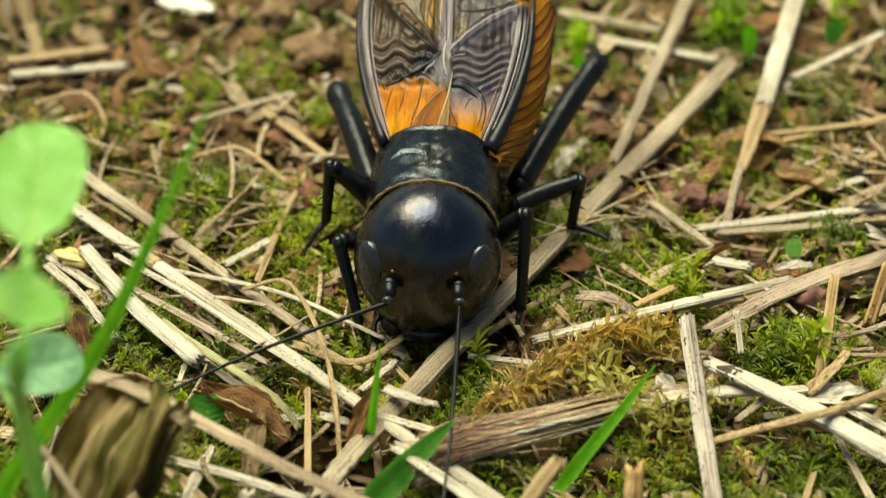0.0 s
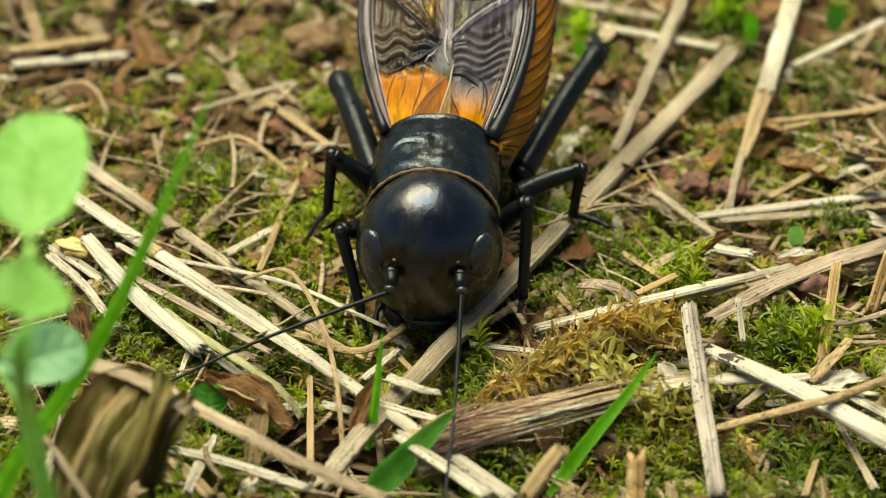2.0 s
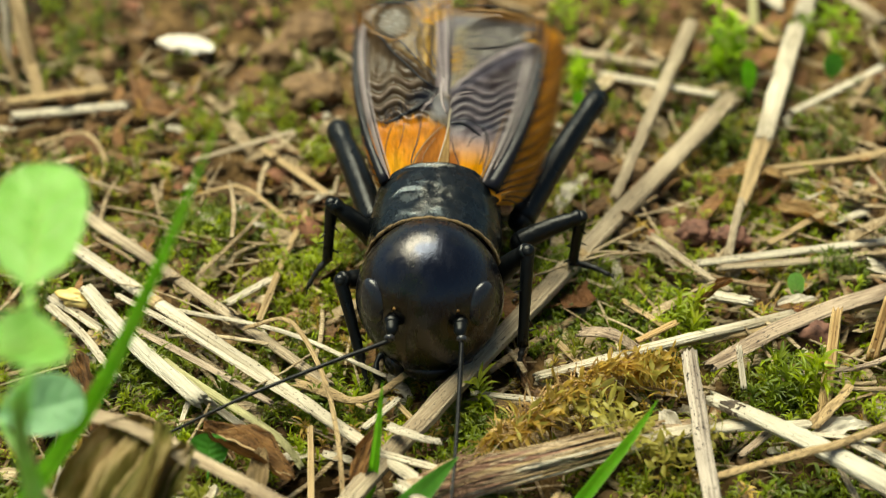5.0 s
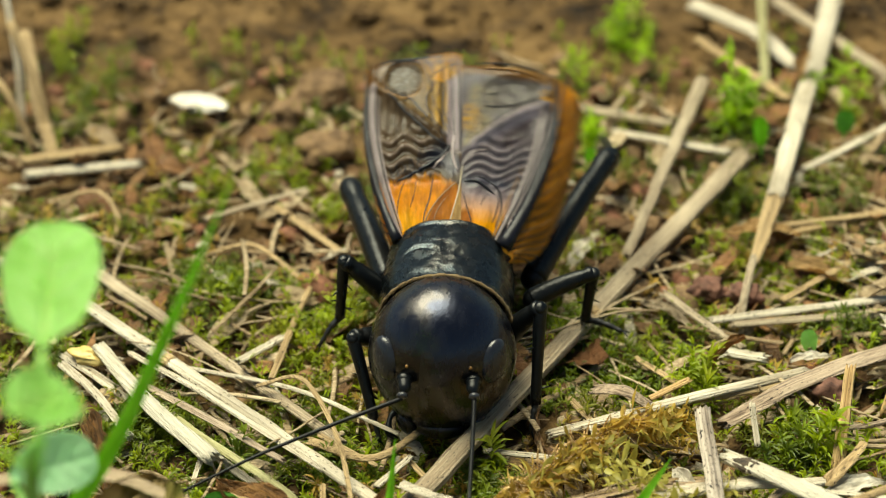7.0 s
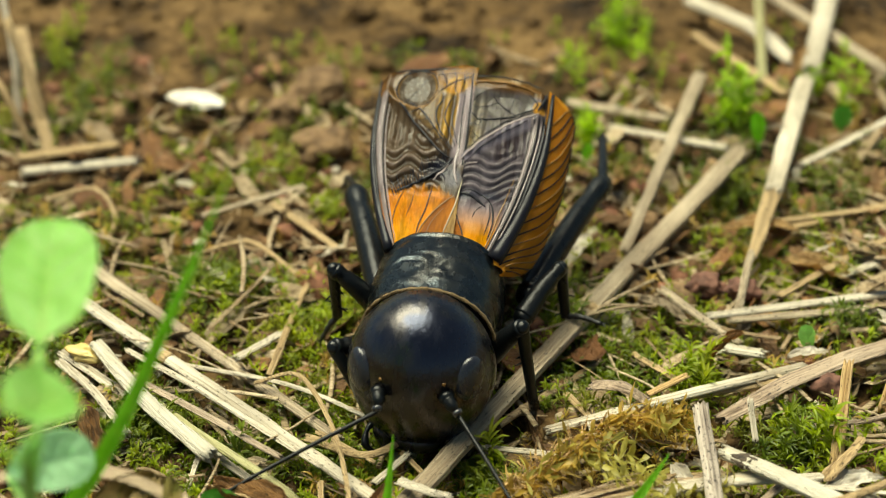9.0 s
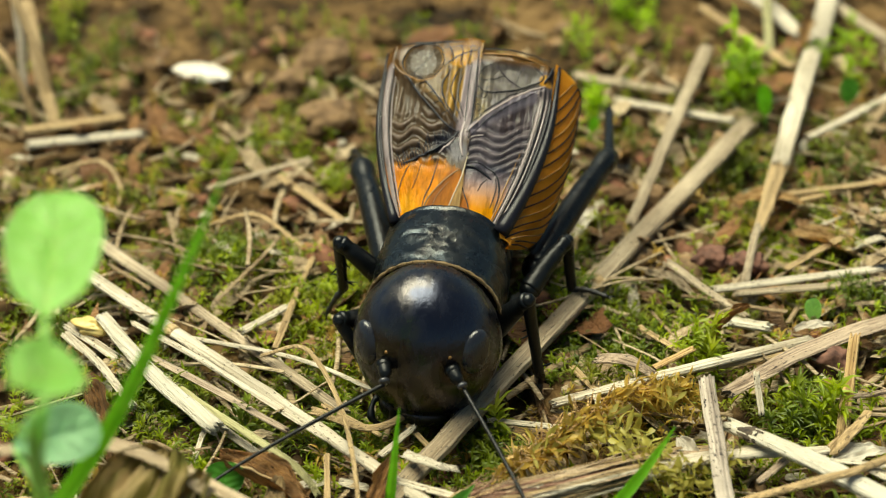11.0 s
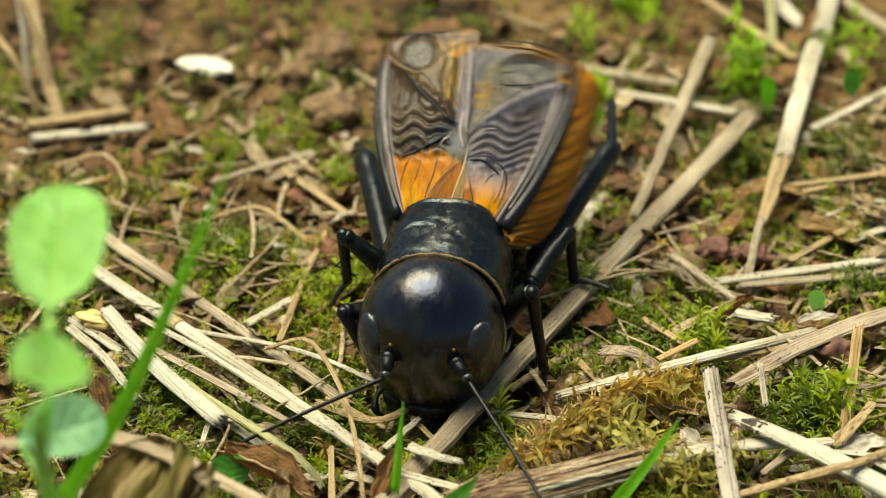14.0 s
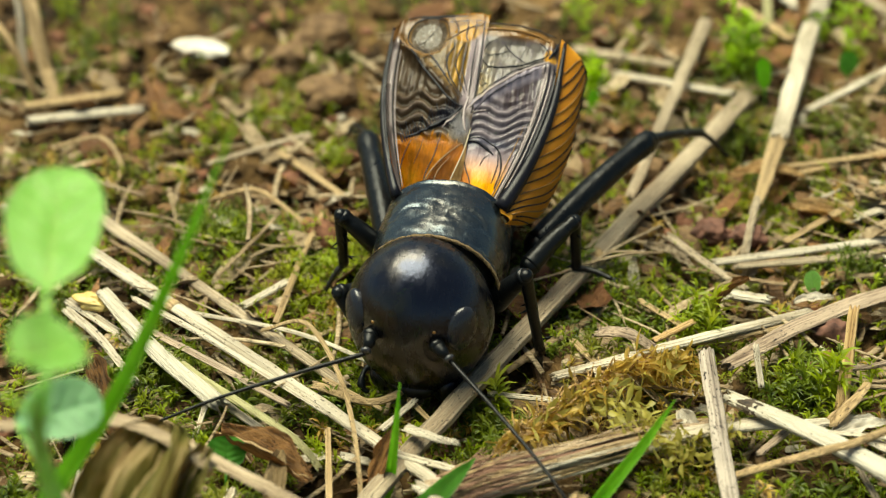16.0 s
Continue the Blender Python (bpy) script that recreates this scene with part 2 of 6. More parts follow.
# ---- building helpers: lengths below are in millimetres ----
def mesh_of(name, bm, mat, smooth=True):
    bmesh.ops.recalc_face_normals(bm, faces=bm.faces)
    bmesh.ops.scale(bm, vec=(MM, MM, MM), verts=bm.verts)
    me = bpy.data.meshes.new(name)
    bm.to_mesh(me)
    bm.free()
    if smooth:
        me.polygons.foreach_set("use_smooth", [True] * len(me.polygons))
    me.materials.append(mat)
    return me


def part(name, bm, mat, parent=None, label="", at=(0, 0, 0), smooth=True):
    """One mesh; at: where its own origin lies, in its parent's space. The bmesh is given about that origin."""
    ob = new(name, mesh_of(name, bm, mat, smooth))
    ob.location = Vector(at) * MM
    if parent:
        ob.parent = parent
    return tagged(ob, label)


def sheet_object(name, verts, faces, mat, smooth=True):
    me = bpy.data.meshes.new(name)
    me.from_pydata([tuple(v) for v in np.asarray(verts) * MM], [], faces)
    me.update()
    if smooth:
        me.polygons.foreach_set("use_smooth", [True] * len(me.polygons))
    me.materials.append(mat)
    return new(name, me)


def smooth_line(points, count):
    """A Catmull-Rom line through the points."""
    p = [Vector(q) for q in points]
    p = [2 * p[0] - p[1]] + p + [2 * p[-1] - p[-2]]
    out = []
    for i in range(count + 1):
        s = i / count * (len(p) - 3)
        k = min(int(s), len(p) - 4)
        f = s - k
        a, b, c, d = p[k:k + 4]
        out.append(0.5 * (2 * b + (c - a) * f + (2 * a - 5 * b + 4 * c - d) * f * f + (3 * b - a - 3 * c + d) * f ** 3))
    return out


def tube(bm, line, radii, seg=8, flat=1.0, up=(0, 0, 1), ridge=0.0, close=True, hollow=False, ragged=0.0):
    """Sweeps a ring along a line. radii: one for each point. flat: height of the ring to its width."""
    rings = []
    for i, p in enumerate(line):
        way = (line[min(i + 1, len(line) - 1)] - line[max(i - 1, 0)]).normalized()
        side = way.cross(Vector(up))
        side = side.normalized() if side.length > 1e-4 else way.orthogonal().normalized()
        over = side.cross(way)
        ring = []
        for k in range(seg):
            a = 2 * math.pi * k / seg
            r = radii[i] * (1 + ridge * (math.sin(k * 2.4) + 0.6 * math.sin(k * 5.1 + 1) + 0.5 * math.sin(k * 1.1 + 0.15 * i)))
            q = p + side * math.cos(a) * r + over * math.sin(a) * r * flat
            if ragged and i in (0, len(line) - 1):
                q += way * radii[i] * ragged * (noise.noise((k * 0.9, radii[i] * 50, 5)) + 0.6 * noise.noise((k * 2.3, radii[i] * 50, 8)))
            ring.append(bm.verts.new(q))
        rings.append(ring)
    for a, b in zip(rings, rings[1:]):
        for k in range(seg):
            bm.faces.new((a[k], a[(k + 1) % seg], b[(k + 1) % seg], b[k]))
    for ring, inner in ((rings[0], line[1]), (rings[-1], line[-2])):
        if hollow:
            mid = sum((v.co for v in ring), Vector()) / seg
            deep = (inner - mid) * 0.35
            rim = [bm.verts.new(mid + (v.co - mid) * 0.66) for v in ring]
            low = [bm.verts.new(mid + (v.co - mid) * 0.6 + deep) for v in ring]
            for k in range(seg):
                j = (k + 1) % seg
                bm.faces.new((ring[k], ring[j], rim[j], rim[k]))
                bm.faces.new((rim[k], rim[j], low[j], low[k]))
            bm.faces.new(low)
        elif close:
            bm.faces.new(ring)
    return bm


def ball(bm, centre, size, turn=None, sub=3):
    m = Matrix.Translation(centre) @ (turn or Matrix()) @ Matrix.Diagonal((*size, 1))
    return bmesh.ops.create_icosphere(bm, subdivisions=sub, radius=1, matrix=m)["verts"]


def lump(bm, centre, size, rough=0.25, seed=0.0, sub=3):
    for v in ball(bm, (0, 0, 0), (1, 1, 1), sub=sub):
        d = v.co.normalized()
        k = 1 + rough * noise.noise(d * 1.4 + Vector((seed, seed * 2.3, 1))) + 0.4 * rough * noise.noise(d * 4 + Vector((seed, 0, seed)))
        v.co = Vector(centre) + Vector((d.x * size[0], d.y * size[1], d.z * size[2])) * k
    return bm


def thing(name, label, category, group="", at=(0, 0, 0)):
    ob = tagged(new(name), label, category, group)
    ob.empty_display_size = 0.002
    ob.location = Vector(at) * MM
    return ob


# ---- the ground: fine near the cricket, coarse out to the horizon ----
# damp dark hollows under the straws: middle, radii and depth
HOLLOWS = ((-5.5, -9.6, 4.2, 2.0, 2.6), (-1.6, -8.4, 1.6, 1.4, 1.4), (16.5, -10.5, 3.6, 2.2, 2.0), (7.5, -10.5, 3.0, 1.3, 1.4), (-0.4, -3.2, 2.4, 1.4, 0.9),
           (4.2, -2.2, 1.8, 1.4, 1.0), (-9.5, -1.2, 2.2, 1.2, 1.0), (6.8, 2.4, 2.0, 1.6, 0.8), (-16.8, -9.0, 2.0, 2.4, 1.6), (13.0, -4.2, 1.6, 1.0, 0.9))


def ground_height(x, y):
    far = min(1.0, max(0.0, (math.hypot(x, y - 12) - 45) / 60))
    z = 0.7 * noise.noise((x * 0.09, y * 0.09, 0.3)) + 0.75 * noise.noise((x * 0.28, y * 0.28, 4)) + 0.42 * noise.noise((x * 0.8, y * 0.8, 9))
    z += 0.12 * noise.noise((x * 2.1, y * 2.1, 2))
    z -= 1.5 * max(0.0, noise.noise((x * 0.17 + 3, y * 0.17, 7)) - 0.12)
    for px, py, rx, ry, deep in HOLLOWS:
        z -= deep * math.exp(-((x - px) / rx) ** 2 - ((y - py) / ry) ** 2)
    return (z - 0.35) * (1 - far) + far * 4 * noise.noise((x * 0.01, y * 0.01, 5))


def build_ground():
    inner = np.linspace(-45, 45, 200)
    outer = [48, 54, 62, 75, 95, 130, 200, 320, 520, 900, 1600, 3000, 6000]
    xs = [-v for v in reversed(outer)] + list(inner) + outer
    ys = [v + 14 for v in xs]
    verts = [(x, y, ground_height(x, y)) for y in ys for x in xs]
    n = len(xs)
    faces = [(j * n + i, j * n + i + 1, (j + 1) * n + i + 1, (j + 1) * n + i) for j in range(n - 1) for i in range(n - 1)]
    return tagged(sheet_object("ground", verts, faces, soil), "bare brown crumbly soil under moss and straw", "ground", kind="structure")


build_ground()


def blades(rng, places, count, length, width, spread, lean):
    """Vertices and faces of many pointed leaves: each is a folded strip of four faces that curls outwards."""
    verts, faces = [], []
    for x, y, z, size in places:
        for _ in range(count):
            a, tilt = rng.uniform(0, 2 * math.pi), rng.uniform(*lean)
            out, side = np.array((math.cos(a), math.sin(a), 0)), np.array((-math.sin(a), math.cos(a), 0))
            h = rng.uniform(0, 1) * spread * size
            root = np.array((x, y, z + h))
            ln, w = length * size * rng.uniform(0.6, 1.2), width * size * rng.uniform(0.7, 1.2)
            up = np.array((0, 0, 1.0))
            bend = rng.uniform(0.2, 0.8)
            low = root + (out * math.sin(tilt) + up * math.cos(tilt)) * ln * 0.35
            mid = low + (out * math.sin(tilt + bend) + up * math.cos(tilt + bend)) * ln * 0.35
            tip = mid + (out * math.sin(tilt + 1.7 * bend) + up * math.cos(tilt + 1.7 * bend)) * ln * 0.3
            k = len(verts)
            fold = up * w * 0.4 - out * w * 0.2
            verts += [root, low - side * w + fold, low, low + side * w + fold, mid - side * w * 0.75 + fold, mid, mid + side * w * 0.75 + fold, tip]
            faces += [(k, k + 2, k + 1), (k, k + 3, k + 2), (k + 1, k + 2, k + 5, k + 4), (k + 2, k + 3, k + 6, k + 5), (k + 4, k + 5, k + 7), (k + 5, k + 6, k + 7)]
    return verts, faces


def moss_patch(label, centre, size, count, mat, seed, tall=1.0, leaves=10):
    """A cushion of moss shoots scattered in an ellipse."""
    rng = np.random.default_rng(seed)
    places = []
    for _ in range(count):
        a, r = rng.uniform(0, 2 * math.pi), rng.uniform(0, 1) ** 0.6
        x, y = centre[0] + size[0] * r * math.cos(a), centre[1] + size[1] * r * math.sin(a)
        places.append((x, y, ground_height(x, y) - 0.1, tall * rng.uniform(0.6, 1.25) * (1.1 - 0.5 * r)))
    verts, faces = blades(rng, places, int(leaves * 1.5), 0.60, 0.055, 1.4, (0.25, 1.15))
    return tagged(sheet_object("moss", verts, faces, mat, False), label, "moss", kind="stuff")


def straw(name, points, r0, r1, mat, label, how=""):
    """A dry stalk or a flattened leaf along a smooth line; its own x axis runs along it, so that the fibres do too."""
    p0, p1 = Vector(points[0]), Vector(points[-1])
    turn = (p1 - p0).to_track_quat("X", "Z").to_matrix().to_4x4()
    m = Matrix.Translation(p0) @ turn
    back = m.inverted()
    local = [back @ Vector(p) for p in points]
    line = smooth_line(local, max(12, int((p1 - p0).length * 1.8)))
    seed = p0.x * 3.1 + p0.y
    thin = "strip" in name or "sheath" in name
    radii = []
    for i, p in enumerate(line):
        s = i / (len(line) - 1)
        p += Vector((0, noise.noise((i * 0.35, seed, 0)), noise.noise((i * 0.35, seed, 7)))) * 0.13 * min(r0, 0.6)
        radii.append(0.92 * (r0 + (r1 - r0) * s) * (1 + 0.09 * noise.noise((i * 0.4, seed, 3))))
    bm = bmesh.new()
    tube(bm, line, radii, 26, 0.3 if thin else 0.66, (0, 0, 1), 0.045, hollow=(not thin and r0 > 0.2), ragged=1.6)
    ob = new(name, mesh_of(name, bm, mat))
    ob.matrix_world = Matrix.Translation(p0 * MM) @ turn
    if "rot" in how:
        # a dark rotted collar round the broken end
        bm = bmesh.new()
        at = int(len(line) * 0.13)
        along = (line[at + 1] - line[at]).normalized()
        tube(bm, [line[at] + along * 0.10 * (i - 3) for i in range(8)], [radii[at] * (1.06 + 0.16 * noise.noise((i * 1.9, seed, 1)) - 0.10 * (i in (0, 7))) for i in range(8)], 22, 0.70, ridge=0.10, ragged=2.2)
        part("rotted_ring", bm, rotten, ob, "dark rotted crumbling ring")
    if "node" in how:
        # the swollen ring where a leaf once grew
        spot = int(len(line) * 0.24)
        bm = bmesh.new()
        along = (line[spot + 1] - line[spot]).normalized()
        tube(bm, [line[spot] + along * 0.09 * (i - 3) for i in range(7)], [radii[spot] * k for k in (0.98, 1.05, 1.13, 1.10, 1.14, 1.06, 0.98)], 20, 0.84, ridge=0.03)
        part("node", bm, straw_tan, ob, "brownish ring of a stalk node")
    category = {"straw": "straw", "stub": "grass stub", "bent_stem": "dry stem", "dry_leaf_strip": "dry leaf", "leaf_sheath": "dry leaf"}[name]
    return tagged(ob, label, category, "straws on the ground" if name == "straw" else "")


# ---- the cricket ----
# its place at the start: the neck stands above this point, the body turned a little
START = pose(-0.53, 2.0, 0.0, 0, 0, -3.5)


def own(x, y, z):
    """A place at the start of the clip, in the cricket's own space."""
    return START.inverted() @ Vector((x, y, z))


ANTENNA_TIPS = {-1: (-11.75, -6.79, 1.6), 1: (0.25, -13.5, 0.6)}


def build_head(cricket):
    neck = Vector((0.0, 0.0, 4.2))
    bm = bmesh.new()
    for v in ball(bm, (0, 0, 0), (1, 1, 1), sub=5):
        d = v.co.copy()
        side = 3.28 * (1 - 0.10 * max(0, -d.z) ** 1.5 - 0.05 * max(0, d.z) ** 2)
        front = 2.75 + 0.25 * max(0, d.z)
        v.co = Vector((d.x * side, d.y * front - 0.35 * max(0, -d.z) ** 2, d.z * 3.62))
        # shallow grooves beside the face plate and above the mouth
        groove = math.exp(-((d.z + 0.62) / 0.035) ** 2) * (1 if d.y < 0 else 0) * math.exp(-(d.x / 0.45) ** 4)
        v.co *= 1 - 0.02 * groove
        socket = sum(math.exp(-((v.co.x - s * 1.48) ** 2 + (v.co.z - 0.35) ** 2) / 0.22) for s in (-1, 1)) * (1 if d.y < 0 else 0)
        v.co *= 1 - 0.05 * socket
        v.co += Vector((0, -2.1, 3.72)) - neck
    head = part("head", bm, black_shell, cricket, "glossy black rounded head", neck)

    def on_head(x, z, proud=0.0):
        k = max(0.02, 1 - (x / 3.2) ** 2 - (z / 3.62) ** 2)
        return Vector((x, -2.1 - (2.8 + proud) * math.sqrt(k), 3.72 + z)) - neck

    antennae = []
    for s in (-1, 1):
        bm = bmesh.new()
        ball(bm, (0, 0, 0), (0.72, 0.40, 1.02), pose(0, 0, 0, -8, s * 18, s * 40), 4)
        part("eye", bm, eye_black, head, "dark oval eye with a grey sheen", on_head(s * 2.36, 0.90, -0.20))
        bm = bmesh.new()
        ball(bm, (0, 0, 0), (0.09, 0.08, 0.09), sub=2)
        part("ocellus", bm, tan_vein, head, "tiny tan eye spot", on_head(s * 1.36, 1.05, -0.02))
        # antenna socket, thick first joint, then a long ringed thread
        foot = on_head(s * 1.48, 0.42, 0.0)
        bm = bmesh.new()
        ball(bm, (0, 0, 0), (0.36, 0.30, 0.32), sub=3)
        tube(bm, smooth_line([(0, -0.1, 0), (0.02, -0.42, -0.12), (0.03 + 0.06 * s, -0.62, -0.3)], 6), [0.30, 0.31, 0.27, 0.30, 0.25, 0.22, 0.17], 12)
        antenna = part("antenna", bm, black_leg, head, "long black ringed antenna", foot)
        begin = Vector((0.03 + 0.08 * s, -0.8, -0.44))
        bm = bmesh.new()
        ball(bm, begin + Vector((0, 0.06, 0.10)), (0.25, 0.17, 0.25), pose(0, 0, 0, 30, 0, 0), 3)
        part("pedicel", bm, antenna_grey, antenna, "shiny grey cup at the root of the thread")
        tip = own(*ANTENNA_TIPS[s])
        ray = tip - neck - foot - begin
        bow = Vector((0, -0.2, 0.40)) if s < 0 else Vector((0.12, -0.3, 0.5))
        reach = [begin, begin + ray * 0.33 + bow * 0.7, begin + ray * 0.66 + bow * 0.9, begin + ray]
        if s > 0:
            reach.append(begin + ray * 1.5 - bow)
        line = smooth_line(reach, 190)
        bm = bmesh.new()
        tube(bm, line, [(0.13 - (0.00040 if s > 0 else 0.00030) * i) * (1.0 if i % 2 else 0.62) for i in range(191)], 8)
        part("thread", bm, antenna_black, antenna)
        antennae.append((antenna, tip - neck - foot))
    # mouthparts below the face
    bm = bmesh.new()
    for v in ball(bm, (0, 0, 0), (1.15, 0.5, 0.55), sub=4):
        v.co.y -= 0.1 * math.cos(v.co.x * 1.3)
    part("upper_lip", bm, black_shell, head, at=Vector((0, -3.75, 1.0)) - neck)
    for s in (-1, 1):
        bm = bmesh.new()
        ball(bm, (0, 0, 0), (0.55, 0.6, 0.8), pose(0, 0, 0, 10, s * 20, 0), 3)
        part("jaw", bm, black_shell, head, at=Vector((s * 1.45, -3.3, 0.95)) - neck)
        bm = bmesh.new()
        tube(bm, smooth_line([(0, 0, 0), (s * 0.5, -0.4, -0.15), (s * 0.55, -0.9, -0.65), (s * 0.2, -1.0, -0.95)], 12), [0.15 + 0.04 * math.sin(i) for i in range(13)], 8)
        part("feeler", bm, black_leg, head, at=Vector((s * 1.75, -2.9, 1.25)) - neck)
    return head, antennae


def build_body(cricket):
    # the saddle behind the head: a rounded plate bent over the thorax
    bm = bmesh.new()
    rows, cols = 44, 88
    grid = []
    for j in range(rows + 1):
        s = j / rows
        y = -0.35 + 3.75 * s
        line = []
        for i in range(cols + 1):
            a = radians(-28 + 236 * i / cols)
            wide = 3.02 - 0.16 * (2 * s - 1) ** 2 + 0.05 * s
            tall = 2.34 + 0.55 * math.sin(min(1.0, 0.12 + 0.95 * s) * math.pi / 2)
            x = math.copysign(abs(math.cos(a)) ** 0.84, math.cos(a)) * wide
            z = math.copysign(abs(math.sin(a)) ** 0.88, math.sin(a)) * tall
            top = max(0, math.sin(a))
            rim = 0.09 * math.exp(-((s - 0.02) / 0.035) ** 2) + 0.07 * math.exp(-((s - 0.99) / 0.03) ** 2)
            groove = 0.13 * math.exp(-(x / 0.07) ** 2) * math.exp(-((s - 0.5) / 0.28) ** 2) * top
            rings = [math.hypot((x - k * 1.3) / 0.75, (s - 0.42) / 0.15) for k in (-1, 1)]
            dent = sum(0.06 * math.exp(-r ** 4) + (0.07 * math.exp(-((r - 1) / 0.13) ** 2) if s > 0.4 else 0) for r in rings) * top
            dent += 0.030 * noise.noise((x * 1.3, s * 4.5, 1)) * top + 0.022 * noise.noise((x * 2.4, s * 14, 3)) * top + 0.012 * noise.noise((x * 5, s * 34, 3)) * top
            dent -= 0.045 * math.exp(-((abs(x) - 0.16) / 0.08) ** 2) * math.exp(-((s - 0.5) / 0.26) ** 2) * top
            k = 1 + (rim - groove - dent) / 2.8
            curve = 0.25 * (1 - (x / 3.0) ** 2) * (1 if s > 0.5 else -0.2) * abs(2 * s - 1)
            line.append(bm.verts.new((x * k, y + curve, 4.12 + z * k)))
        grid.append(line)
    for j in range(rows):
        for i in range(cols):
            bm.faces.new((grid[j][i], grid[j][i + 1], grid[j + 1][i + 1], grid[j + 1][i]))
    bmesh.ops.solidify(bm, geom=bm.faces[:], thickness=0.12)
    part("pronotum", bm, black_saddle, cricket, "black leathery saddle plate with a middle groove")
    # the dull gold hem round the neck: a rim with short stubbly hairs
    bm = bmesh.new()
    line = [Vector((math.cos(a) * 2.98, -0.45 - 0.06 * math.sin(a), 4.12 + math.sin(a) * 2.70)) for a in [radians(-18 + 216 * i / 60) for i in range(61)]]
    tube(bm, line, [0.085 + 0.02 * math.sin(i * 1.9) for i in range(61)], 6)
    rng = random.Random(4)
    for _ in range(520):
        a = radians(rng.uniform(-10, 190))
        p = Vector((math.cos(a) * 2.98, -0.45, 4.12 + math.sin(a) * 2.70))
        way = Vector((math.cos(a) * 0.5, -1.0, math.sin(a) * 0.5)) + Vector([rng.uniform(-0.4, 0.4) for _ in range(3)])
        tube(bm, [p, p + way * 0.11, p + way * 0.21], [0.016, 0.012, 0.004], 3)
    part("collar", bm, collar_gold, cricket, "dull golden hem of fine hairs")
    # thorax and belly
    bm = bmesh.new()
    line = smooth_line([(0, 0.2, 3.7), (0, 2.5, 3.6), (0, 5.5, 3.6), (0, 9.5, 3.4), (0, 13.0, 3.0), (0, 15.0, 2.7)], 44)
    tube(bm, line, [(2.4 + 0.35 * math.sin(i / 44 * math.pi)) * (1 - 0.55 * max(0, i / 44 - 0.6) / 0.4) * (1 - 0.035 * (i % 4 == 0)) for i in range(45)], 28, 0.86)
    part("abdomen", bm, belly_black, cricket, "dull black ringed belly")


def wing_half(u):
    """Half the width of the wing's back field at u, from hinge 0 to tip 1."""
    return 2.25 + 1.72 * math.sin(min(1, u / 0.75) * math.pi / 2)


WING_LENGTH, WING_RISE = 10.0, 27.0


def wing_point(u, x, lift=0.0, top=0):
    """A place on the wing about the hinge; x runs from the middle line, positive outwards on the right-hand wing."""
    w = wing_half(u)
    k = abs(x) / w
    z = 0.55 * (1 - k * k) - 0.12 * u + 0.10 * math.sin(u * 7 + x) * 0.4 + lift + top
    y = u * WING_LENGTH - 0.5 * max(0, k - 0.75) * u * 2
    c, s = math.cos(radians(WING_RISE)), math.sin(radians(WING_RISE))
    return Vector((x, y * c - z * s, y * s + z * c))


def soft(v, low, high, blur=0.02):
    """1 between low and high, falling off over the blur."""
    a, b = (v - low) / blur + 0.5, (high - v) / blur + 0.5
    return max(0.0, min(1.0, a)) * max(0.0, min(1.0, b))


def oval(u, f, cu, cf, ru, rf, blur=0.25):
    """1 inside an oval of the wing, 0 outside."""
    return max(0.0, min(1.0, (1 - math.hypot((u - cu) / ru, (f - cf) / rf)) / blur))


def wing_diagonal(u, f, side):
    """How far a place lies tipwards of the long slanting vein."""
    return u - ((0.49 + 0.40 * f) if side < 0 else (0.47 + 0.47 * f - 0.12 * f * f))


def harp_phase(u, f, side):
    """The ripples of the harp run across the wing in uneven waves."""
    warp = 0.022 * noise.noise((f * 3.1, u * 5, 6 + side)) + 0.010 * noise.noise((f * 8, u * 12, 2 + side))
    if side < 0:
        return (u + warp - 0.018 * math.cos(2 * math.pi * (f - 0.56) / 0.36) + 0.05 * (0.6 - f)) / 0.066
    return (u + warp - 0.024 * math.cos(2 * math.pi * (f - 0.86) / 0.62) - 0.13 * (f - 0.45)) / 0.052


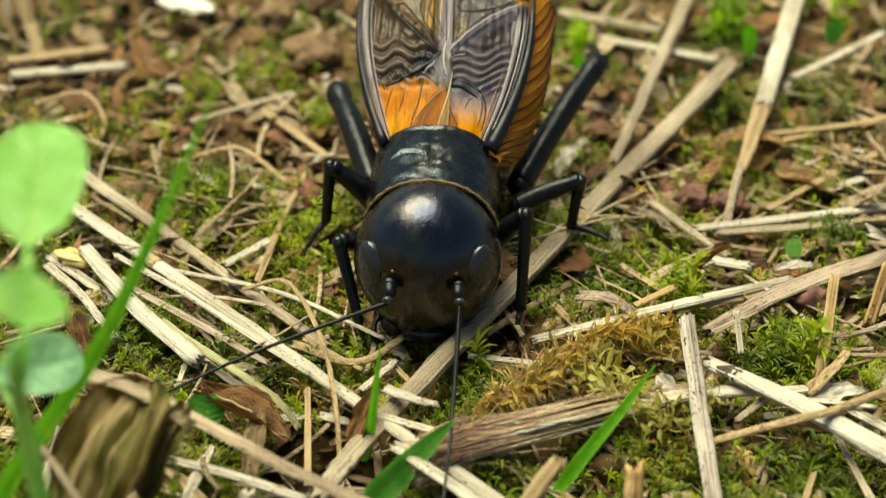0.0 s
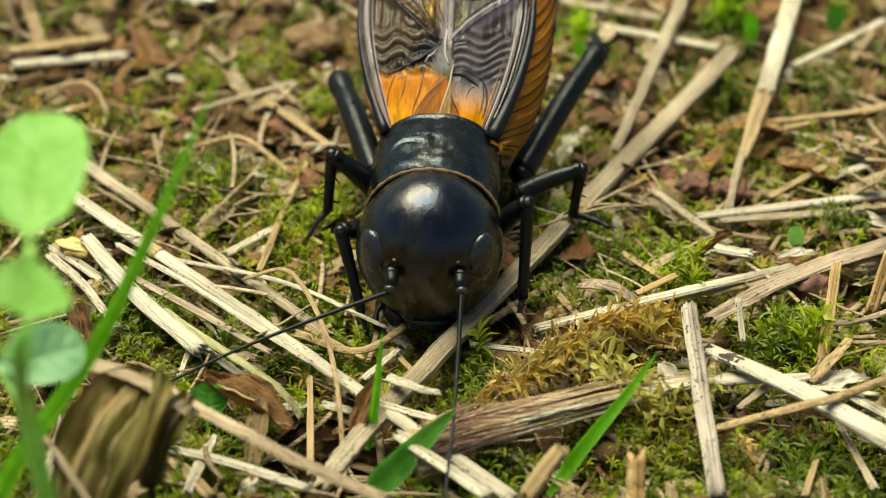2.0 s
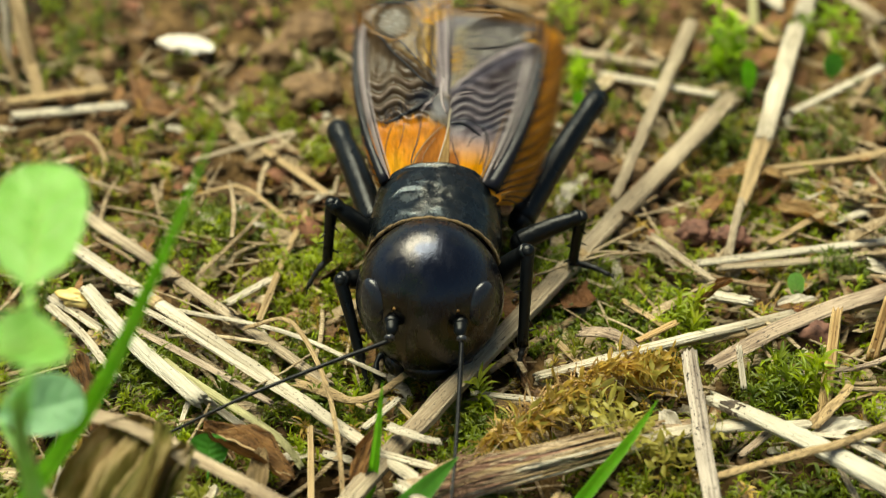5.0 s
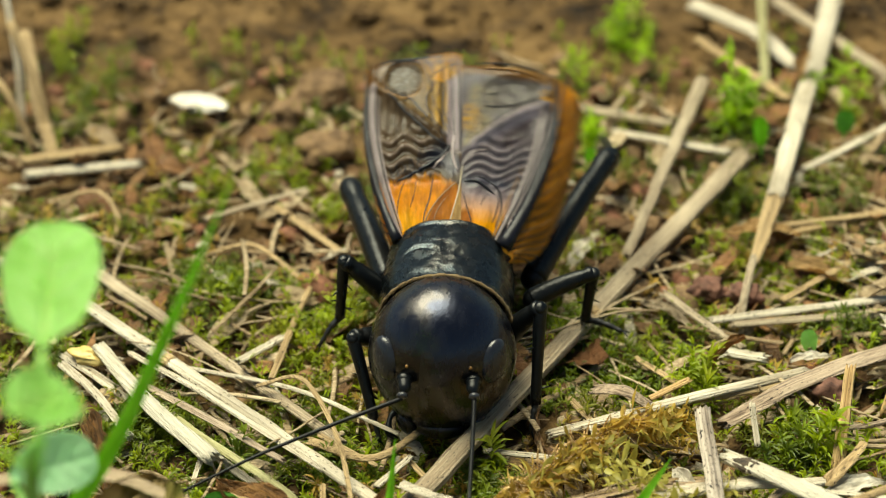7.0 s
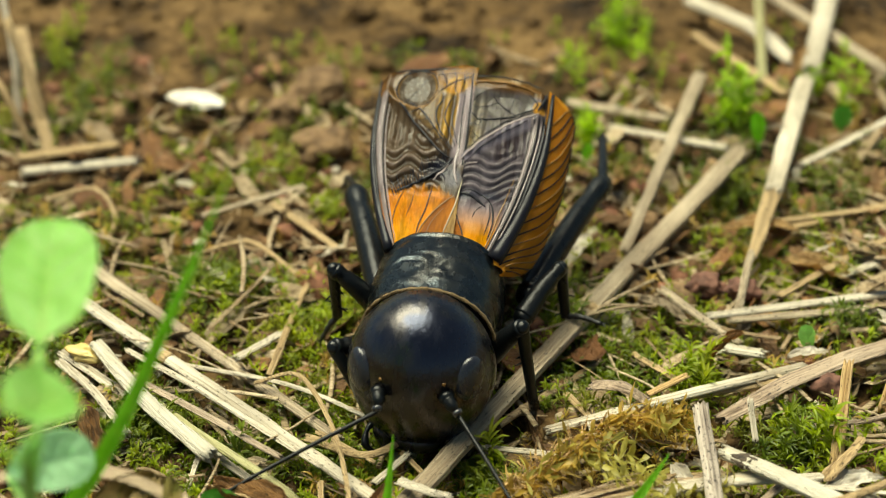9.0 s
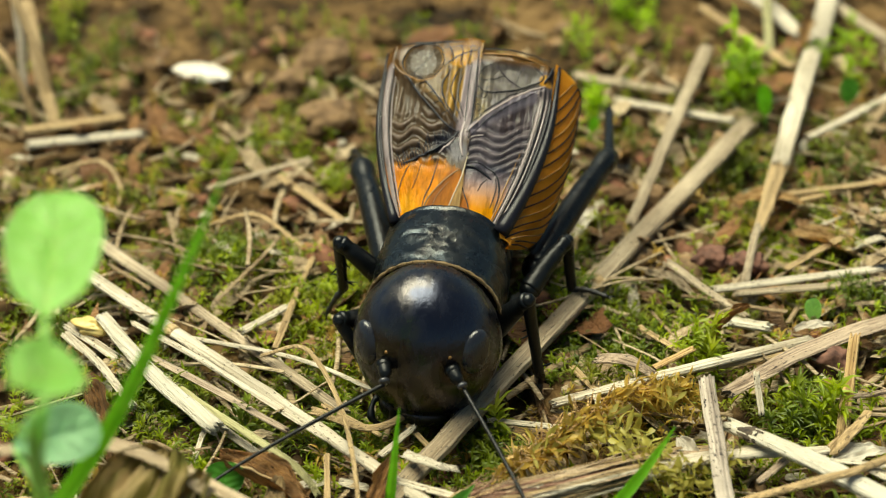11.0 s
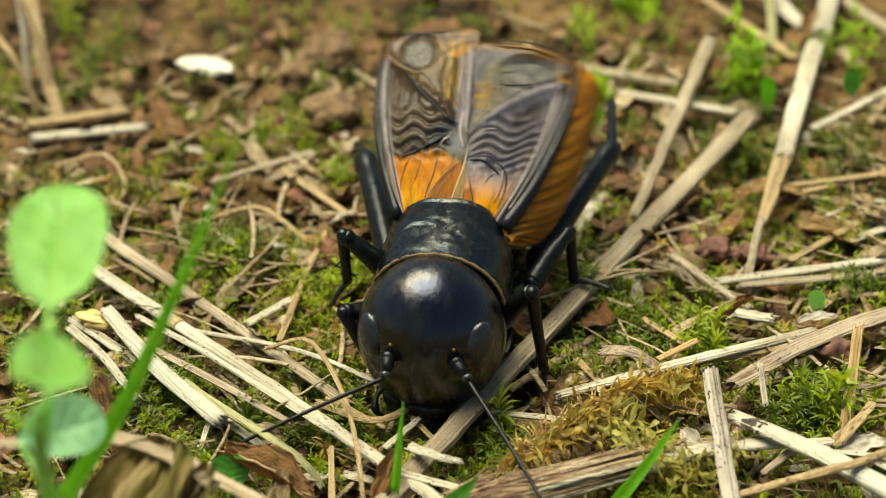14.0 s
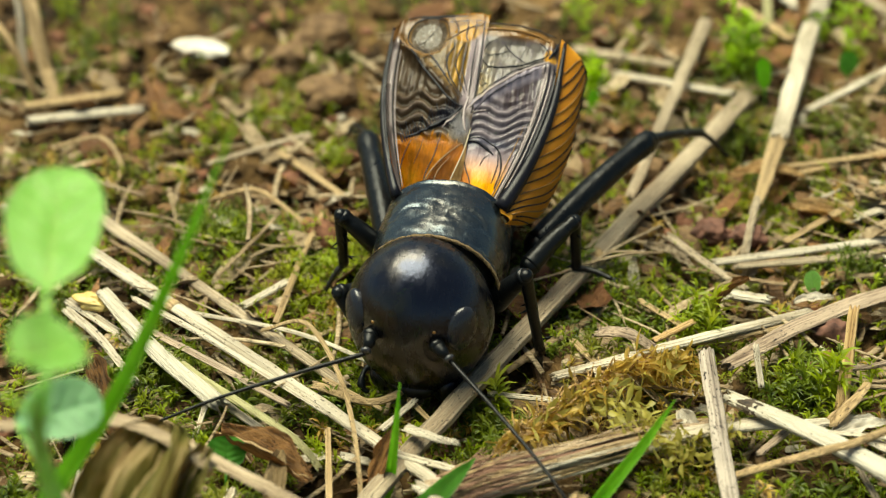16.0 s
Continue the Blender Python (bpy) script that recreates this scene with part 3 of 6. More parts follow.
def wing_pigment_sheen(side, u, f, x):
    """The skin's own colour, cell by cell, with sheen painted in on the harp and in lilac."""
    n1, n2 = noise.noise((x * 1.7, u * 17, 3 + side)), noise.noise((x * 5, u * 40, 5 + side))
    # the under wing's lilac base has the sky's sheen painted in
    colour = Vector((0.080, 0.048, 0.022)) if side < 0 else Vector((0.125, 0.105, 0.120))
    colour *= 1 + 0.35 * n1

    def lay(rgb, amount):
        nonlocal colour
        colour = colour.lerp(Vector(rgb), max(0.0, min(1.0, amount)))

    over = wing_diagonal(u, f, side)
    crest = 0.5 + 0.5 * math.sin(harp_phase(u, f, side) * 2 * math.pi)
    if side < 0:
        # harp crests painted paler and troughs darker, standing in for gloss on the ripples
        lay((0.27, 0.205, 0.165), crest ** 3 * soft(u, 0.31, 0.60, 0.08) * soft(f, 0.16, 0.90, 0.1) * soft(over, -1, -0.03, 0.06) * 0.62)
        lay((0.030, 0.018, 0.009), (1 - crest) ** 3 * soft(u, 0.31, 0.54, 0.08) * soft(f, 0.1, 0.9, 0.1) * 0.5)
        lay((0.17, 0.12, 0.075), soft(u, 0.54, 0.80, 0.06) * soft(f, 0.45, 0.88, 0.06) * soft(over, -1, -0.02) * (0.5 + 0.8 * noise.noise((x * 9, u * 14, 2))))
        # pale cells tipwards of the diagonal, gold between the cords
        lay((0.24, 0.155, 0.065), soft(over, 0.02, 0.30, 0.03) * soft(f, 0.16, 0.75, 0.06) * (0.75 + 0.6 * n2))
        lay((0.58, 0.33, 0.045), soft(over, 0.05, 0.45, 0.04) * soft(f, 0.03, 0.26, 0.03) * soft(u, 0.58, 0.84, 0.06) * (0.5 + 0.5 * math.sin(f * 52)))
        lay((0.38, 0.31, 0.32), soft(f, -0.14, 0.035, 0.03) * soft(u, 0.46, 0.90, 0.04))
        lay((0.022, 0.024, 0.040), oval(u, f, 0.43, 0.14, 0.085, 0.26, 0.6) * 0.95)
        # apex net, white corner, mirror
        lay((0.33, 0.145, 0.012), soft(u, 0.88, 1.2, 0.05) * soft(f, -0.3, 0.42, 0.08) * (0.85 + 0.5 * n2))
        lay((0.55, 0.27, 0.02), oval(u, f, 0.89, 0.10, 0.05, 0.16))
        lay((0.40, 0.33, 0.27), oval(u, f, 0.935, 0.82, 0.045, 0.10))
        lay((0.17, 0.085, 0.02), soft(u, 0.80, 1.2, 0.06) * soft(f, 0.80, 0.93, 0.04) * 0.6)
        lay((0.36, 0.20, 0.06), oval(u, f, 0.885, 0.56, 0.125, 0.27, 0.06))
        lay((0.115, 0.085, 0.055), oval(u, f, 0.885, 0.56, 0.108, 0.235, 0.1))
        lay((0.30, 0.26, 0.21), oval(u, f, 0.885, 0.56, 0.100, 0.215, 0.1) * max(0, noise.noise((x * 6, u * 60, 8))) * 1.6)
        lay((0.16, 0.07, 0.012), soft(u, 0.86, 1.2, 0.06) * soft(f, 0.93, 1.3, 0.05))
        lay((0.12, 0.055, 0.014), soft(u, 0.965, 1.3, 0.03) * soft(f, 0.2, 1.3, 0.2))
        # orange base with a browner lens-shaped cell
        edge = 0.315 - 0.05 * max(0, 0.15 - f) * 4 + 0.025 * noise.noise((x * 4, 1, 2)) + 0.02 * noise.noise((x * 11, 4, 2))
        orange = soft(u, -1, edge, 0.05)
        lay((0.86, 0.335, 0.004), orange)
        lay((0.92, 0.44, 0.02), orange * oval(u, f, 0.10, 0.72, 0.10, 0.25, 0.7))
        lay((0.55, 0.17, 0.006), orange * soft(u, 0.17, 0.5, 0.16) * (0.55 + 0.6 * n1))
        lens = soft(f, -0.02 - 0.6 * max(0, u - 0.05), 0.50 - 1.9 * max(0, u - 0.03), 0.05) * soft(u, 0.0, 0.29, 0.03)
        lay((0.50, 0.165, 0.008), orange * lens * 0.9)
        lay((0.26, 0.075, 0.006), orange * lens * soft(f, 0.30 - 1.7 * max(0, u - 0.03), 2, 0.12) * 0.8)
        lay((0.46, 0.28, 0.10), soft(f, -1, 0.00 - 0.55 * u, 0.04) * soft(u, 0.02, 0.42, 0.05))
        lay((0.085, 0.075, 0.095), oval(u, f, 0.385, -0.04, 0.07, 0.16, 0.5))
        # pale outer strip
        lay((0.42, 0.35, 0.345), soft(f, 0.895, 0.965, 0.015) * soft(u, 0.03, 0.87, 0.04))
    else:
        # sky reflection painted on: lilac crests, dark troughs, a lilac slanting ridge
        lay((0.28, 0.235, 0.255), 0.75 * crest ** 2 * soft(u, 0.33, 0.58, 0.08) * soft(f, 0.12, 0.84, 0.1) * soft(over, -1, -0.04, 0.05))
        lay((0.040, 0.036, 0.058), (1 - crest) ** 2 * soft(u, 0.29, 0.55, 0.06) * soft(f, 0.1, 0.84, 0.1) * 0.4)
        lay((0.060, 0.042, 0.045), soft(u, 0.53, 0.74, 0.05) * soft(f, 0.45, 0.84, 0.08) * soft(over, -1, -0.03) * (0.6 + 1.2 * noise.noise((x * 9 + u * 8, u * 12, 2))))
        lay((0.30, 0.26, 0.31), soft(over, -0.05, 0.02, 0.03) * soft(f, 0.1, 0.95, 0.05))
        lay((0.34, 0.28, 0.165), soft(over, 0.015, 0.6, 0.02) * soft(f, 0.0, 0.30, 0.08) * soft(u, 0.5, 0.86, 0.05) * (0.8 + 0.6 * n2))
        lay((0.55, 0.30, 0.05), soft(f, -0.1, 0.16, 0.05) * soft(u, 0.60, 0.74, 0.04) * (0.5 + 0.9 * n2))
        lay((0.175, 0.155, 0.135), soft(over, 0.04, 0.5, 0.03) * soft(f, 0.13, 0.86, 0.05) * soft(u, 0.70, 0.93, 0.03) * (0.8 + 0.9 * noise.noise((x * 5, u * 45, 4))))
        lay((0.17, 0.085, 0.025), soft(u, 0.93, 1.3, 0.03))
        lay((0.52, 0.26, 0.03), oval(u, f, 0.865, 0.91, 0.05, 0.09))
        lay((0.05, 0.030, 0.016), soft(u, 0.87, 1.3, 0.04) * soft(f, 0.93, 1.4, 0.05))
        lay((0.050, 0.055, 0.085), soft(u, 0.27, 0.345, 0.05) * soft(f, 0.05, 0.72, 0.2) * 0.9)
        lay((0.34, 0.26, 0.27), soft(u, -1, 0.285 + 0.02 * n1, 0.07))
        lay((0.72, 0.38, 0.19), soft(u, -1, 0.215, 0.09))
        lay((0.84, 0.36, 0.010), soft(u, -1, 0.150 + 0.015 * n1, 0.07))
        lay((0.42, 0.13, 0.006), oval(u, f, 0.09, 0.24, 0.10, 0.17, 0.35))
        stripe = 0.5 + 0.5 * math.sin((f - 0.835) / 0.052 * 2 * math.pi - 0.6)
        lay((0.40, 0.33, 0.32), soft(f, 0.835, 0.985, 0.012) * soft(u, 0.02, 0.80, 0.04) * stripe)
        lay((0.020, 0.018, 0.022), soft(f, 0.845, 0.99, 0.012) * soft(u, 0.02, 0.82, 0.04) * (1 - stripe))
    return (*colour, 1.0 - 0.75 * soft(u, -1, 0.30 if side < 0 else 0.26, 0.08))


def build_wing(cricket, side):
    """One forewing: side -1 lies uppermost, side 1 under it."""
    hinge = Vector((0, 3.15, 6.1 - (0.16 if side > 0 else 0)))
    inner = 0.55 if side < 0 else 0.9
    bm = bmesh.new()
    rows, cols = 170, 120 if side < 0 else 140
    grid = []
    paint = bm.verts.layers.float_color.new("pigment_sheen")

    def relief(u, x):
        # the wavy ridges of the harp, and the rounded mirror near the tip
        w = wing_half(u)
        f = x / w
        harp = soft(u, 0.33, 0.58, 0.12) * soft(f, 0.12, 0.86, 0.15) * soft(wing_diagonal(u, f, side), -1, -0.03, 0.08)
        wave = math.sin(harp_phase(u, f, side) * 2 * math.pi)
        edge = 0.16 * math.exp(-((f - 0.92) / 0.05) ** 2)
        ridge = 0.20 * math.exp(-((wing_diagonal(u, f, side)) / 0.035) ** 2) * soft(f, 0.02, 0.95, 0.2)
        mirror = -0.20 * (oval(u, f, 0.885, 0.56, 0.12, 0.26, 0.4) if side < 0 else oval(u, f, 0.84, 0.52, 0.11, 0.36, 0.4))
        cords = 0.05 * math.sin(f * 52) * soft(f, -0.1, 0.3, 0.1) * soft(u, 0.54, 0.86, 0.1)
        panel = -0.20 * math.exp(-((u - 0.62) / 0.11) ** 2 - ((f - 0.66) / 0.2) ** 2)
        furrow = 0.03 * math.sin(x * 16 + 5 * u) * soft(u, 0.54, 0.78, 0.08) * soft(f, 0.45, 0.86, 0.1)
        folds = 0.07 * noise.noise((x * 1.4, u * 9, side * 3)) * soft(u, 0.25, 2, 0.2)
        swell = 0.07 * math.exp(-((u - 0.12) / 0.1) ** 2) * math.exp(-((f - 0.6) / 0.28) ** 2)
        droop = -0.9 * max(0.0, u - 0.93) * 4 * max(0.0, u - 0.93) * 6
        return 0.075 * wave * harp + edge * min(1, u * 4) + ridge + mirror + cords + panel + furrow + folds + swell + droop

    for j in range(rows + 1):
        u = j / rows
        w = wing_half(u)
        line = []
        for i in range(cols + 1):
            x = -inner + (w + inner) * i / cols
            end = 1 - (0.04 * max(0, (x / w - 0.8) / 0.2) ** 2 + (0.035 if side > 0 else -0.022 * math.exp(-(x / 0.9) ** 2))) * (u ** 6)
            end -= 0.012 * noise.noise((x * 1.6, 3 * side, 2)) * u ** 8
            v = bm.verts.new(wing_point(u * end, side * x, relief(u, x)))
            v[paint] = wing_pigment_sheen(side, u, x / w, x)
            line.append(v)
        grid.append(line)
    for j in range(rows):
        for i in range(cols):
            bm.faces.new((grid[j][i], grid[j][i + 1], grid[j + 1][i + 1], grid[j + 1][i]))
    bmesh.ops.solidify(bm, geom=bm.faces[:], thickness=0.05)
    wing = part("forewing", bm, wing_brown if side < 0 else wing_grey, cricket, "glossy veined forewing, orange at its base, brown behind" if side < 0 else "glossy veined forewing, orange at its base, grey with painted lilac sheen behind", hinge)

    def vein(mat, r, *points):
        # points are pairs: along the wing, and across it as a share of its half width
        flat = smooth_line([(u, f, 0) for u, f in points], 9 * len(points))
        line = [wing_point(q.x, side * q.y * wing_half(q.x), relief(q.x, q.y * wing_half(q.x)) + 0.012) for q in flat]
        n = len(line)
        vm = bmesh.new()
        tube(vm, line, [r * (1.1 - 0.6 * abs(2 * i / (n - 1) - 1) ** 3) * (1 + 0.2 * noise.noise((i * 0.5, r * 90, points[0][0] * 30))) for i in range(n)], 6, 0.7 if r < 0.08 else 0.4)
        part("vein", vm, mat, wing)

    if side < 0:
        # edge strip, then the slanting vein and the row of cells beside it
        vein(wing_vein, 0.07, (0.05, 1.0), (0.30, 0.99), (0.60, 0.985), (0.86, 0.985))
        vein(wing_vein, 0.035, (0.03, 0.885), (0.30, 0.885), (0.60, 0.885), (0.86, 0.885))
        vein(pale_vein, 0.028, (0.06, 0.855), (0.32, 0.86), (0.60, 0.86), (0.80, 0.86))
        vein(wing_vein, 0.055, (0.485, 0.02), (0.515, 0.15), (0.593, 0.33), (0.68, 0.52), (0.79, 0.73), (0.85, 0.89))
        vein(wing_vein, 0.04, (0.53, 0.03), (0.61, 0.19), (0.695, 0.34), (0.76, 0.47), (0.80, 0.60), (0.82, 0.70))
        for u, f in ((0.57, 0.20), (0.625, 0.31), (0.68, 0.42), (0.735, 0.54)):
            vein(wing_vein, 0.022, (u, f + 0.04), (u + 0.02, f), (u + 0.035, f - 0.06))
        # cords
        vein(wing_vein, 0.038, (0.54, 0.02), (0.65, 0.21), (0.74, 0.28), (0.82, 0.23), (0.86, 0.24))
        vein(wing_vein, 0.035, (0.56, -0.005), (0.666, 0.12), (0.724, 0.17), (0.80, 0.14), (0.84, 0.11))
        vein(wing_vein, 0.03, (0.575, -0.025), (0.666, 0.055), (0.74, 0.085), (0.82, 0.05))
        vein(wing_vein, 0.03, (0.50, -0.06), (0.62, -0.045), (0.74, -0.03), (0.88, -0.03))
        vein(wing_vein, 0.045, (0.46, -0.13), (0.62, -0.125), (0.80, -0.11), (0.97, -0.09))
        # mirror rim, its inner lines, and the net of the apex
        vein(wing_vein, 0.04, (0.885, 0.30), (0.955, 0.36), (0.985, 0.48), (0.985, 0.62), (0.955, 0.75), (0.89, 0.81), (0.825, 0.76), (0.785, 0.64), (0.78, 0.50), (0.815, 0.37), (0.885, 0.30))
        vein(wing_vein, 0.018, (0.82, 0.66), (0.89, 0.54), (0.96, 0.44))
        vein(wing_vein, 0.03, (0.86, 0.30), (0.90, 0.18), (0.93, 0.05), (0.95, -0.08))
        vein(wing_vein, 0.028, (0.985, 0.30), (0.93, 0.22), (0.88, 0.20))
        vein(wing_vein, 0.028, (0.985, 0.14), (0.94, 0.10), (0.88, 0.10), (0.85, 0.06))
        vein(wing_vein, 0.025, (0.985, 0.02), (0.93, 0.0), (0.86, 0.02))
        vein(wing_vein, 0.025, (0.955, 0.34), (0.965, 0.18), (0.97, 0.0), (0.97, -0.09))
        vein(wing_vein, 0.05, (0.99, 0.86), (0.995, 0.50), (0.995, 0.15), (0.99, -0.1))
        vein(tan_vein, 0.05, (0.87, 0.90), (0.80, 0.76), (0.77, 0.56), (0.795, 0.38))
        # the file: a thick dark cord with a comb of bristles
        vein(wing_vein, 0.10, (0.315, 0.74), (0.345, 0.52), (0.39, 0.27), (0.44, 0.10), (0.49, 0.0))
        vein(pale_vein, 0.05, (0.37, 0.22), (0.42, 0.10), (0.47, 0.02))
        for k in range(20):
            s = k / 19
            u, f = 0.315 + 0.15 * s ** 1.2, 0.78 - 0.70 * s
            long = 0.035 + 0.03 * math.sin(k * 1.7) ** 2 + 0.02 * s
            vein(wing_vein, 0.026, (u - 0.025, f - 0.015), (u + 0.01, f + 0.01), (u + long, f + 0.05 * math.sin(k * 2.3) + 0.02))
        # veins of the orange base
        vein(wing_vein, 0.028, (0.05, 0.485), (0.13, 0.41), (0.21, 0.30), (0.34, 0.21))
        vein(tan_vein, 0.035, (0.03, 0.47), (0.10, 0.40), (0.18, 0.22), (0.26, 0.0), (0.29, -0.1))
        vein(wing_vein, 0.022, (0.14, 0.86), (0.20, 0.80), (0.28, 0.68), (0.31, 0.62))
        vein(wing_vein, 0.018, (0.17, 0.62), (0.24, 0.52), (0.31, 0.46))
        vein(tan_vein, 0.02, (0.06, 0.30), (0.14, 0.20), (0.22, 0.02))
        vein(cream_vein, 0.032, (0.03, 0.03), (0.13, -0.06), (0.25, -0.14), (0.38, -0.17))
        vein(pale_vein, 0.06, (0.36, -0.10), (0.42, -0.05), (0.48, -0.04), (0.55, -0.06))
    else:
        # edge cords, slanting vein, mirror with its facets
        for k in range(5):
            f = 0.84 + 0.036 * k
            vein((wing_vein, pale_vein, wing_vein, pale_vein, wing_vein)[k], (0.03, 0.045, 0.035, 0.04, 0.09)[k], (0.01, f), (0.25, f + 0.005), (0.50, f), (0.78, f + 0.01))
        vein(pale_vein, 0.06, (0.50, 0.10), (0.60, 0.28), (0.69, 0.50), (0.76, 0.72), (0.81, 0.92))
        vein(wing_vein, 0.03, (0.53, 0.09), (0.63, 0.27), (0.72, 0.49), (0.785, 0.70), (0.83, 0.88))
        vein(wing_vein, 0.025, (0.48, 0.14), (0.57, 0.29), (0.66, 0.50), (0.73, 0.72), (0.78, 0.85))
        vein(wing_vein, 0.04, (0.80, 0.12), (0.87, 0.18), (0.915, 0.34), (0.925, 0.60), (0.90, 0.82), (0.86, 0.88), (0.81, 0.72), (0.765, 0.50), (0.735, 0.28), (0.76, 0.15), (0.80, 0.12))
        vein(wing_vein, 0.025, (0.915, 0.30), (0.85, 0.42), (0.81, 0.56), (0.79, 0.66))
        vein(wing_vein, 0.022, (0.85, 0.42), (0.82, 0.30), (0.80, 0.16))
        vein(wing_vein, 0.018, (0.925, 0.62), (0.87, 0.60), (0.81, 0.56))
        for u, f in ((0.60, 0.10), (0.65, 0.17), (0.69, 0.12), (0.72, 0.22), (0.63, 0.22)):
            vein(wing_vein, 0.016, (u, f - 0.035), (u + 0.018, f), (u, f + 0.04), (u - 0.018, f), (u, f - 0.035))
        vein(wing_vein, 0.04, (0.975, 0.02), (0.985, 0.50), (0.97, 0.95))
        vein(tan_vein, 0.05, (0.945, 0.08), (0.955, 0.50), (0.935, 0.88))
        vein(wing_vein, 0.07, (0.83, 0.90), (0.89, 0.95), (0.95, 0.98))
        # dark root of the harp, and veins of the base
        vein(wing_vein, 0.07, (0.315, 0.10), (0.325, 0.25), (0.30, 0.42), (0.27, 0.56))
        vein(wing_vein, 0.04, (0.34, 0.14), (0.35, 0.30), (0.33, 0.46), (0.29, 0.62), (0.20, 0.74), (0.10, 0.78))
        vein(wing_vein, 0.025, (0.29, 0.60), (0.22, 0.67), (0.12, 0.70))
        vein(wing_vein, 0.022, (0.27, 0.50), (0.24, 0.44), (0.20, 0.42))
        vein(wing_vein, 0.025, (0.02, 0.40), (0.10, 0.36), (0.18, 0.22), (0.26, 0.12))
        vein(tan_vein, 0.03, (0.01, 0.80), (0.12, 0.80), (0.25, 0.78), (0.45, 0.80))
        vein(pale_vein, 0.05, (0.40, 0.02), (0.46, 0.10), (0.49, 0.18), (0.505, 0.30))
    # the side field that folds down along the flank
    bm = bmesh.new()
    grid = []

    def flank(u, v, lift=0.0):
        w = wing_half(u)
        p = wing_point(u, side * w)
        drop = v * (0.5 + 2.6 * math.sin(min(1, u * 2.6) * math.pi * 0.5)) * (1 - 0.40 * u ** 3)
        out = (v * (0.45 + 0.80 * u) + 0.40 * math.sin(v * math.pi)) if side > 0 else ((0.10 + 0.30 * u) * math.sin(v * math.pi * 0.8) - 0.5 * v)
        return p + Vector((side * (out + lift), -0.25 * v, -drop + 0.4 * lift))

    for j in range(31):
        u = 0.0 + 0.98 * j / 30
        grid.append([bm.verts.new(flank(u, i / 10)) for i in range(11)])
    for j in range(30):
        for i in range(10):
            bm.faces.new((grid[j][i], grid[j][i + 1], grid[j + 1][i + 1], grid[j + 1][i]))
    bmesh.ops.solidify(bm, geom=bm.faces[:], thickness=0.04)
    part("flank_field", bm, wing_flank, wing, "amber side field with slanting dark veins")
    vm = bmesh.new()
    tube(vm, [flank(0.02 + 0.95 * i / 20, 0.06, 0.03) for i in range(21)], [(0.40 if side > 0 else 0.27) * (1 - 0.8 * i / 20) for i in range(21)], 8)
    part("vein", vm, wing_vein, wing)
    for k in range(16):
        vm = bmesh.new()
        u0 = -0.42 + 0.08 * k
        line = [flank(min(0.97, max(0.01, u0 + 0.52 * v)), 0.06 + 0.92 * v, 0.03) for v in [i / 10 for i in range(11)] if u0 + 0.52 * v > 0]
        if len(line) < 3:
            continue
        tube(vm, line, [0.035] * len(line), 5)
        part("vein", vm, wing_vein if k % 3 else tan_vein, wing)
    return wing


def build_leg(cricket, name, label, hip, knee, ankle, toe, fat, thin):
    """Thigh and shin through four places in the cricket's space; the spines and the foot hang on the shin."""
    hip, knee, ankle, toe = (Vector(p) for p in (hip, knee, ankle, toe))
    bm = bmesh.new()
    a = knee - hip
    n = 24
    taper = 0.14 if name == "hind" else 0.38
    bow = Vector((0, 0, 0.03)) * a.length
    line = [a * (i / n) + bow * math.sin(i / n * math.pi) for i in range(n + 1)]
    tube(bm, line, [fat * (1.06 - taper * (i / n) + 0.08 * math.exp(-((i / n - 0.94) / 0.05) ** 2) - 0.06 * math.exp(-((i / n - 0.82) / 0.06) ** 2)) for i in range(n + 1)], 20, 1.08, ridge=0.012)
    ball(bm, a, (fat * (1.02 - taper),) * 3, sub=3)
    ball(bm, (0, 0, 0), (fat * 1.04,) * 3, sub=3)
    thigh = part(name + "_thigh", bm, black_leg, cricket, label, hip)
    b = ankle - knee
    line = [b * (i / 14) + Vector((0, 0, 0.03)) * b.length * math.sin(i / 14 * math.pi) for i in range(15)]
    bm = bmesh.new()
    tube(bm, line, [thin * (1.12 - 0.32 * i / 14 + 0.12 * math.exp(-(i - 14) ** 2 / 3)) for i in range(15)], 12, ridge=0.02)
    ball(bm, (0, 0, 0), (thin * 1.14, thin * 1.3, thin * 1.05), sub=3)
    shin = part(name + "_shin", bm, black_leg, cricket, "slim spiny black shin", knee)
    rng = random.Random(int(100 * hip.length))
    for i in range(10):
        p = line[4 + i]
        way = (b.normalized() * 0.9 + Vector([rng.uniform(-1, 1) for _ in range(3)])).normalized()
        bm = bmesh.new()
        tube(bm, [p, p + way * (thin + 0.20), p + way * (thin + 0.42)], [0.06, 0.04, 0.006], 5)
        part("spine", bm, black_leg, shin)
    c = toe - ankle
    line = smooth_line([b, b + c * 0.5 + Vector((0, 0, 0.12)), b + c], 14)
    bm = bmesh.new()
    tube(bm, line, [thin * (0.66 - 0.26 * i / 14) * (0.72 if i % 4 == 3 else 1) for i in range(15)], 8)
    part("foot", bm, black_joint, shin, "jointed dull black foot")
    for s in (-1, 1):
        side = c.cross(Vector((0, 0, 1))).normalized() * s
        bm = bmesh.new()
        tube(bm, smooth_line([b + c, b + c + c.normalized() * 0.22 + side * 0.12, b + c + c.normalized() * 0.34 + side * 0.2 + Vector((0, 0, -0.12))], 5), [0.05, 0.05, 0.04, 0.03, 0.02, 0.006], 5)
        part("claw", bm, black_leg, shin)
    return thigh, shin


